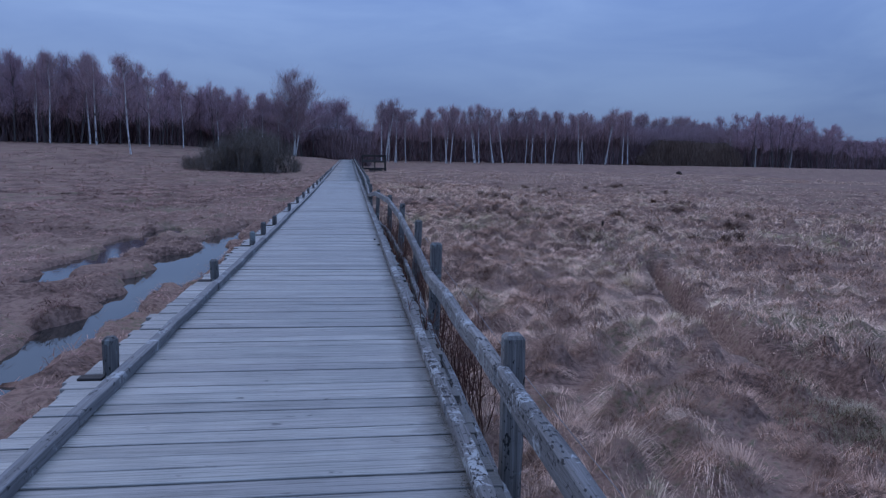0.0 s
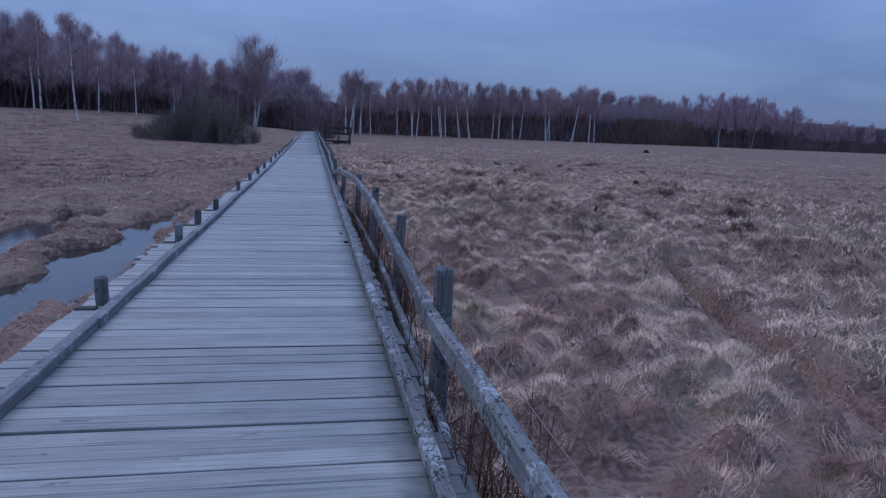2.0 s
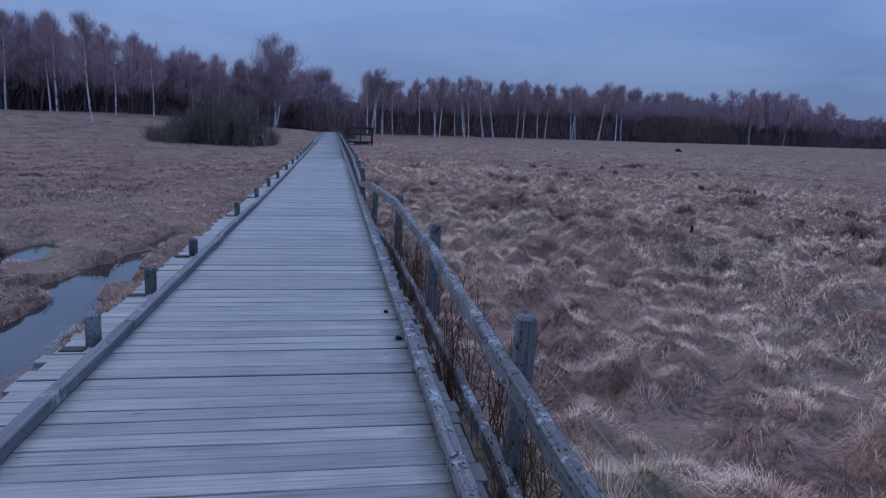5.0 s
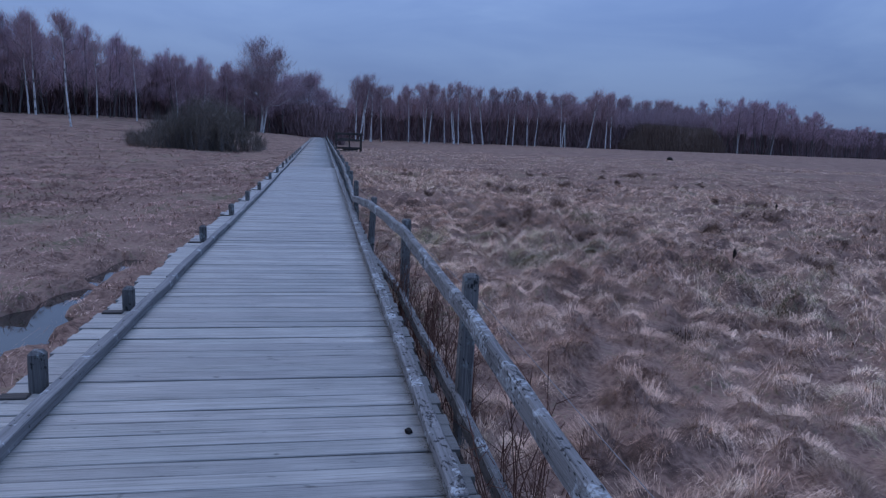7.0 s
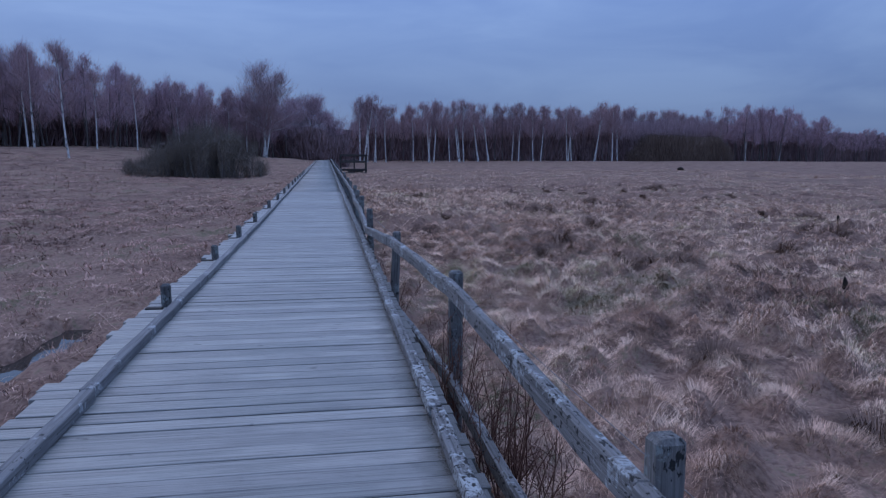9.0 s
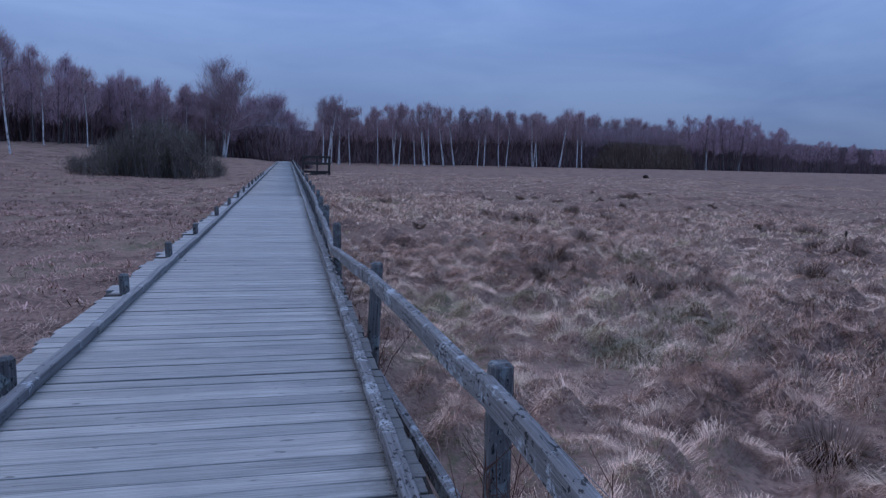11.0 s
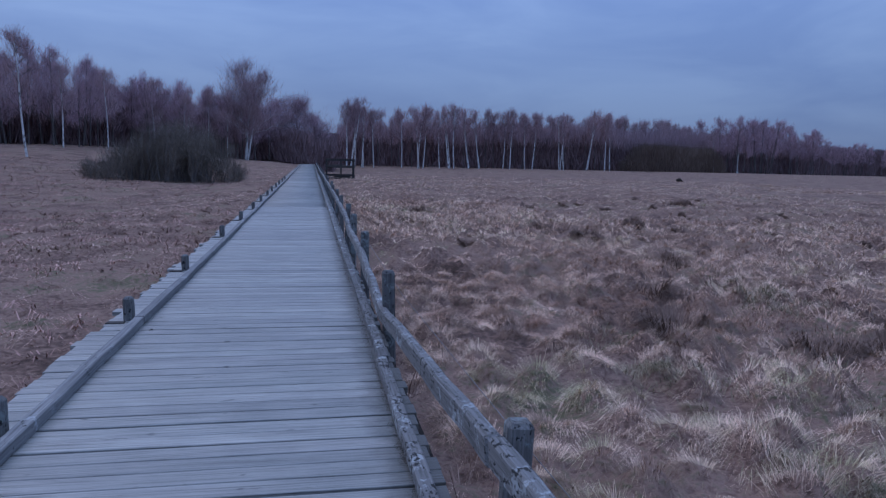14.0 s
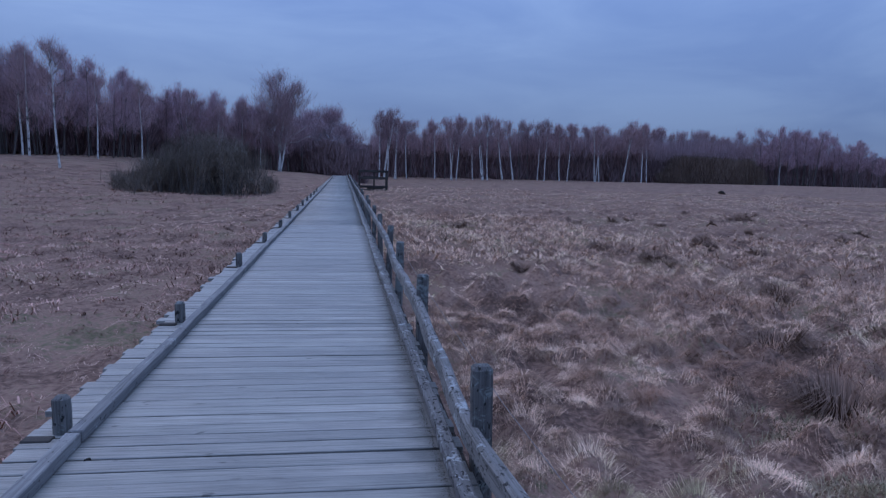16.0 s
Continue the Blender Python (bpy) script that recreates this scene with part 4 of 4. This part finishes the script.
def brown_thicket(r, n):
    x = r.uniform(103, 152, n)
    y = np.interp(x, [100, 160], [229, 255]) + r.uniform(-2, 8, n)
    top = 10.6 * (0.86 + 0.2 * vnoise(x, 0 * x, 5, 91)) * np.clip(np.minimum(x - 101, 155 - x) / 9, 0.4, 1)
    return x, y, top


brush("far_saplings", far_crowns, 58000, 0.034, TWIG, "pale lilac-brown bare crowns crowding the far wood", 67, low=0.52, slant=0.22)
brush("brown_thicket", brown_thicket, 9000, 0.10, TWIG_BROWN, "red-brown leafless thicket before the far wood", 68)
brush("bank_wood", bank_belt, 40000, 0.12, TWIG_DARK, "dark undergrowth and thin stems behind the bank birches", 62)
brush("bank_saplings", bank_saplings, 44000, 0.036, TWIG, "tall bare purple-grey saplings crowding the bank", 66, low=0.10, slant=0.28)
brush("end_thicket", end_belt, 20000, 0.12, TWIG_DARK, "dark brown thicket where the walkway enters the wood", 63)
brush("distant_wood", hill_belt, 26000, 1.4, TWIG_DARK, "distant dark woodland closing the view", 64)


def willow_bush(name, x0, x1, y0, tall, stems_n, per_stem, seed, label):
    """A thicket of leaning whips from the ground, taller and lower in turns, each with its own fine twigs."""
    r = np.random.RandomState(seed)
    base = tagged(new(name), label, "bush")
    stems, ends = [], []
    for n in range(stems_n):
        u = float(np.clip(r.normal(0.08, 0.48), -1, 1))
        a = np.array([(x0 + x1) / 2 + u * (x1 - x0) * 0.5, y0 + r.normal(0, 1.7), 0])
        a[2] = float(ground_z(a[0], a[1])) - 0.1
        rise = float(np.interp(u, [-1, -0.62, -0.3, 0.05, 0.55, 0.85, 1], [0.16, 0.36, 0.66, 1.0, 1.0, 0.62, 0.2]))
        h = tall * rise * r.uniform(0.45, 1.08) * (0.8 + 0.35 * float(vnoise(a[0], a[1], 1.6, 95)))
        b = a + [r.normal(0, 0.28) * h, r.normal(0, 0.28) * h, h]
        c = (a + b) / 2 + [r.normal(0, 0.2), r.normal(0, 0.2), 0.2]
        stems.append(tube(np.stack([a, c, b]), [0.04, 0.026, 0.006], 4))
        ends += [(a, c), (c, b), (c, b)]
    v, q = gathered(stems)
    tagged(part("stem_clump", link_mesh("stem_clump", v, [q], GREYBARK), base), kind="stuff")
    ends = np.array(ends)
    count = stems_n * per_stem
    k = r.randint(0, len(ends), count)
    f = r.uniform(0.0, 1.0, (count, 1))
    root = ends[k, 0] * (1 - f) + ends[k, 1] * f + r.normal(0, 0.24, (count, 3))
    root[:, 2] = np.maximum(root[:, 2], ground_z(root[:, 0], root[:, 1]) - 0.05)
    way = r.normal(0, 0.55, (count, 3)) + [0, 0, 0.75]
    tip = root + way * r.uniform(0.2, 0.85, (count, 1))
    side = np.cross(way, r.normal(0, 1, (count, 3)))
    side *= 0.011 * r.uniform(0.5, 1.5, (count, 1)) / np.linalg.norm(side, axis=1)[:, None]
    sv, sf = slivers(root, side, tip)
    tagged(part("twiggery", link_mesh("twiggery", sv, sf, TWIG_GREEN), base), kind="stuff")


willow_bush("willow_bush", -17.0, -5.4, 77, 4.4, 260, 150, 5, "broad shaggy green-grey leafless willow bush on the meadow")

# ---- lookout with a table beyond the fence ----
lookout = tagged(new("picnic_shelter"), "dark timber picnic stand with rails beside the walkway", "picnic stand")
LX, LY = 4.8, 124.0
LZ = float(ground_z(LX, LY, False))
for dx, dy in ((-2, -1.2), (0.1, -1.2), (2, -1.2), (-2, 1.2), (2, 1.2)):
    part("post", mesh_of("post", beam((0.22, 0.22, 3.2), 0.02, 3, 0.01, 7), DARKWOOD), lookout, "", pose(LX + dx, LY + dy, LZ + 1.4))
for z, dy in ((2.85, -1.3), (1.85, -1.3), (0.6, -1.3), (2.85, 1.3), (1.85, 1.3)):
    part("rail", mesh_of("rail", beam((4.3, 0.14, 0.34), 0.02, 4, 0.01, 8), DARKWOOD), lookout, "", pose(LX, LY + dy, LZ + z))
part("tabletop", mesh_of("tabletop", beam((2.2, 1.0, 0.12), 0.02, 2, 0.0, 9), DARKWOOD), lookout, "", pose(LX - 0.4, LY, LZ + 2.1))
part("bench", mesh_of("bench", beam((2.4, 0.4, 0.5), 0.02, 2, 0.0, 9), DARKWOOD), lookout, "", pose(LX + 0.3, LY - 0.6, LZ + 0.5))
part("floor_boards", mesh_of("floor_boards", beam((4.2, 2.6, 0.14), 0.02, 2, 0.0, 9), DARKWOOD), lookout, "", pose(LX, LY, LZ + 0.12))


# ---- tussocks, stalks, stumps and clods ----
def sedge_tussock(x, y, size, tall, seed):
    r = np.random.RandomState(seed)
    n = int(1000 * size)
    ang, rad = r.uniform(0, 6.283, n), size * 0.42 * np.sqrt(r.rand(n))
    root = np.stack([x + rad * np.cos(ang), y + rad * np.sin(ang), ground_z(x + rad * np.cos(ang), y + rad * np.sin(ang)) - 0.03], -1)
    d = np.stack([np.cos(ang), np.sin(ang), 0 * ang], -1)
    ln = tall * r.uniform(0.4, 1.2, n) * (1.15 - 0.8 * rad / size)
    out = r.uniform(0.65, 1.3, n)
    mid = root + d * (0.3 * ln * out)[:, None] + np.stack([0 * ln, 0 * ln, ln * (0.72 - 0.25 * out)], -1)
    tip = root + d * (1.0 * ln * out)[:, None] + np.stack([0 * ln, 0 * ln, ln * (1.0 - 0.72 * out)], -1)
    side = np.stack([-np.sin(ang), np.cos(ang), 0 * ang], -1) * 0.0042
    v, f = blades(root, side, mid, tip)
    tagged(new("sedge_tussock", link_mesh("sedge_tussock", v, f, SEDGE)), "dark brown sedge tussock standing above the pale grass", "tussock", "sedge tussocks in the meadow")


for n, (x, y, size, tall) in enumerate([(9.1, 39.4, 1.2, 0.6), (8.6, 42.5, 0.9, 0.5), (14.0, 23.6, 0.8, 0.5), (9.2, 34.2, 0.8, 0.5), (5.6, 27.9, 0.9, 0.6), (6.6, 30.5, 0.8, 0.6), (15.5, 31, 0.9, 0.5), (13.0, 44, 1.0, 0.5),
                                        (18.5, 36, 1.0, 0.5), (4.2, 46, 0.8, 0.45), (5.6, 52, 0.9, 0.5), (21, 47, 1.1, 0.5), (11.2, 27.5, 0.7, 0.5), (24, 60, 1.2, 0.6), (16.6, 27.2, 0.8, 0.45), (7.9, 26.5, 0.7, 0.5)]):
    sedge_tussock(x, y, size, tall, 500 + n)
# smaller dark ones, added for sedge patches and to imitate shadows among the tussocks
for n in range(34):
    y = rp.uniform(16, 75)
    sedge_tussock(rp.uniform(3.5, 8 + 0.35 * y), y, rp.uniform(0.35, 0.75), rp.uniform(0.3, 0.45), 560 + n)


def dead_stalk(x, y, tall, seed):
    r = np.random.RandomState(seed)
    base = float(ground_z(x, y))
    z = np.linspace(0, 1, 6)
    lines = [tube(np.stack([x + 0.05 * z * r.normal(), y + 0.05 * z * r.normal(), base - 0.05 + tall * z], 0).T, 0.012 - 0.006 * z, 5),
             tube([(x, y, base + tall * 0.55), (x + 0.03, y, base + tall * 0.78), (x + 0.02, y + 0.01, base + tall)], [0.02, 0.042, 0.012], 6),
             tube([(x, y, base + tall * 0.4), (x + 0.08, y + 0.02, base + tall * 0.52), (x + 0.12, y, base + tall * 0.70)], [0.008, 0.006, 0.004], 4)]
    v, q = gathered(lines)
    tagged(new("dock_stalk", link_mesh("dock_stalk", v, [q], SOIL, True)), "dead dark dock stalk standing in the meadow", "stalk", "dead stalks in the meadow")


for n, (x, y, tall) in enumerate([(8.75, 22.6, 0.45), (17.2, 33.0, 0.4)]):
    dead_stalk(x, y, tall, 700 + n)


def weed(x, y, tall, seed):
    """A branching clump of leafless red-brown stems."""
    r = np.random.RandomState(seed)
    base = float(ground_z(x, y)) - 0.05
    lines = []
    for n in range(8):
        a = np.array([x + r.normal(0, 0.07), y + r.normal(0, 0.12), base])
        b = a + [r.normal(0, 0.13), r.normal(0, 0.26), tall * r.uniform(0.45, 1.05)]
        c = (a + b) / 2 + r.normal(0, 0.03, 3)
        lines.append(tube([a, c, b], [0.005, 0.004, 0.002], 4))
        for k in range(9):
            f = r.uniform(0.3, 1.0)
            p = a * (1 - f) + b * f
            lines.append(tube([p, p + [r.normal(0, 0.07), r.normal(0, 0.11), r.uniform(0.03, 0.17)]], [0.003, 0.0014], 3))
    v, q = gathered(lines)
    tagged(new("dry_weed", link_mesh("dry_weed", v, [q], WEED)), "leafless red-brown weed stems growing through the fence", "weed", "weeds along the fence")


for n in range(34):
    y = rp.uniform(6.2, 18.5) if n < 28 else rp.uniform(2.5, 30)
    fx = np.interp(y, [a[0] for a in FENCE], [a[1] for a in FENCE])
    weed(fx + rp.uniform(-0.12, 0.22), y, rp.uniform(0.65, 1.15), 900 + n)


def clod(name, x, y, z, size, label, category, seed, mat=CONE):
    bm = bmesh.new()
    bmesh.ops.create_icosphere(bm, subdivisions=3, radius=1)
    for v in bm.verts:
        k = 1 + 0.5 * noise.noise(v.co * 1.7 + Vector((seed, 0, 0))) + 0.2 * noise.noise(v.co * 5 + Vector((0, seed, 0)))
        v.co = Vector((v.co.x * size[0], v.co.y * size[1], v.co.z * size[2])) * k
        v.co.z = max(v.co.z, -0.55 * size[2])
    ob = tagged(new(name, mesh_of(name, bm, mat, True)), label, category)
    ob.matrix_world = pose(x, y, z + 0.5 * size[2])


clod("pine_cone", 0.905, 13.5, 0.0, (0.020, 0.026, 0.016), "small dark fallen cone lying on the planks", "cone", 1)
clod("pine_cone", 0.945, 12.75, 0.0, (0.024, 0.030, 0.016), "dark lump of dirt against the kerb timber", "dirt", 2)
clod("pine_cone", -0.90, 25.45, 0.0, (0.022, 0.02, 0.014), "small dark dirt crumb by the kerb timber", "dirt", 3)
for n, (x, y, s) in enumerate([(6.55, 84, 0.19), (74, 147, 0.55)]):
    clod("tree_stump", x, y, float(ground_z(x, y)) - 0.05, (s, s, s * 0.9), "dark low rotten stump in the meadow", "stump", 20 + n, SOIL)

rl = np.random.RandomState(3)
# fine dark flakes that imitate the band of dirt and shade beside the kerb timber
nl = 14000
lx, ly = 0.996 - np.abs(rl.normal(0, 0.022, nl)), rl.uniform(2, 34, nl)
keep = vnoise(ly, 0 * ly, 0.7, 71) + 0.3 * vnoise(ly, 0 * ly, 0.15, 72) > 0.38
lx, ly = lx[keep], ly[keep]
nl = len(lx)
la = rl.uniform(0, 6.283, nl)
lr = np.stack([lx, ly, deck_z(ly) + rl.uniform(0.001, 0.005, nl)], -1)
lw = np.stack([np.cos(la), np.sin(la), rl.uniform(-0.1, 0.15, nl)], -1) * rl.uniform(0.002, 0.007, (nl, 1))
ls = np.stack([-np.sin(la), np.cos(la), 0 * la], -1) * rl.uniform(0.0015, 0.004, (nl, 1))
v, f = blades(lr, ls, lr + 0.6 * lw, lr + lw)
tagged(new("peat_crumbs", link_mesh("peat_crumbs", v, f, SOIL)), "fine dark flakes imitating the band of dirt and shade by the kerb", "dirt", kind="stuff")

# ---- planks, nearest as pieces of their own, the rest joined ----
rb, y = random.Random(77), 1.59
while y > -5.0:
    w, me = rb.choice(PLANKS)
    part("plank", me, boardwalk, "", pose(rb.uniform(-0.012, 0.012), y - w / 2, rb.uniform(-0.004, 0.003), rb.uniform(-1, 1), 0, rb.uniform(-0.2, 0.2)))
    y -= w + rb.uniform(0.007, 0.014)
for x in (-1.045, 1.035):
    bm = beam((0.082, 5.98, 0.085), 0.007, 14, 0.006, int(x * 50) + 200)
    part("kerb_timber", mesh_of("kerb_timber", bm, KERB), boardwalk, "", pose(x, -2.0, 0.0435))
joined_v, joined_f, at = [], [], 0
for n, (y, w, me) in enumerate(rows):
    if n < 255:
        part("plank", me, boardwalk, "", pose(rp.uniform(-0.012, 0.012), y, sunk(y) + rp.uniform(-0.005, 0.003) * (1 if y < 22 else 0.4), rp.uniform(-1.3, 1.3) * (1 if y < 22 else 0.3), 0, rp.uniform(-0.2, 0.2)))
    else:
        x0, x1, z = -1.36 + rp.uniform(-0.06, 0.06), 1.13, sunk(y) + rp.uniform(-0.003, 0.002)
        joined_v += [(x0, y - w / 2, z), (x1, y - w / 2, z), (x1, y + w / 2, z), (x0, y + w / 2, z), (x0, y - w / 2, z - 0.04), (x1, y - w / 2, z - 0.04), (x1, y + w / 2, z - 0.04), (x0, y + w / 2, z - 0.04)]
        joined_f += [(at, at + 1, at + 2, at + 3), (at + 4, at + 7, at + 6, at + 5), (at, at + 4, at + 5, at + 1), (at + 1, at + 5, at + 6, at + 2), (at + 2, at + 6, at + 7, at + 3), (at + 3, at + 7, at + 4, at)]
        at += 8
for k in range(0, len(joined_f), 6 * 12):
    some = np.array(joined_f[k:k + 72])
    first, last = int(some.min()), int(some.max()) + 1
    run = part("plank_run", link_mesh("plank_run", np.array(joined_v[first:last]), [some - first], DECK), boardwalk)
    tagged(run, "", kind="stuff")
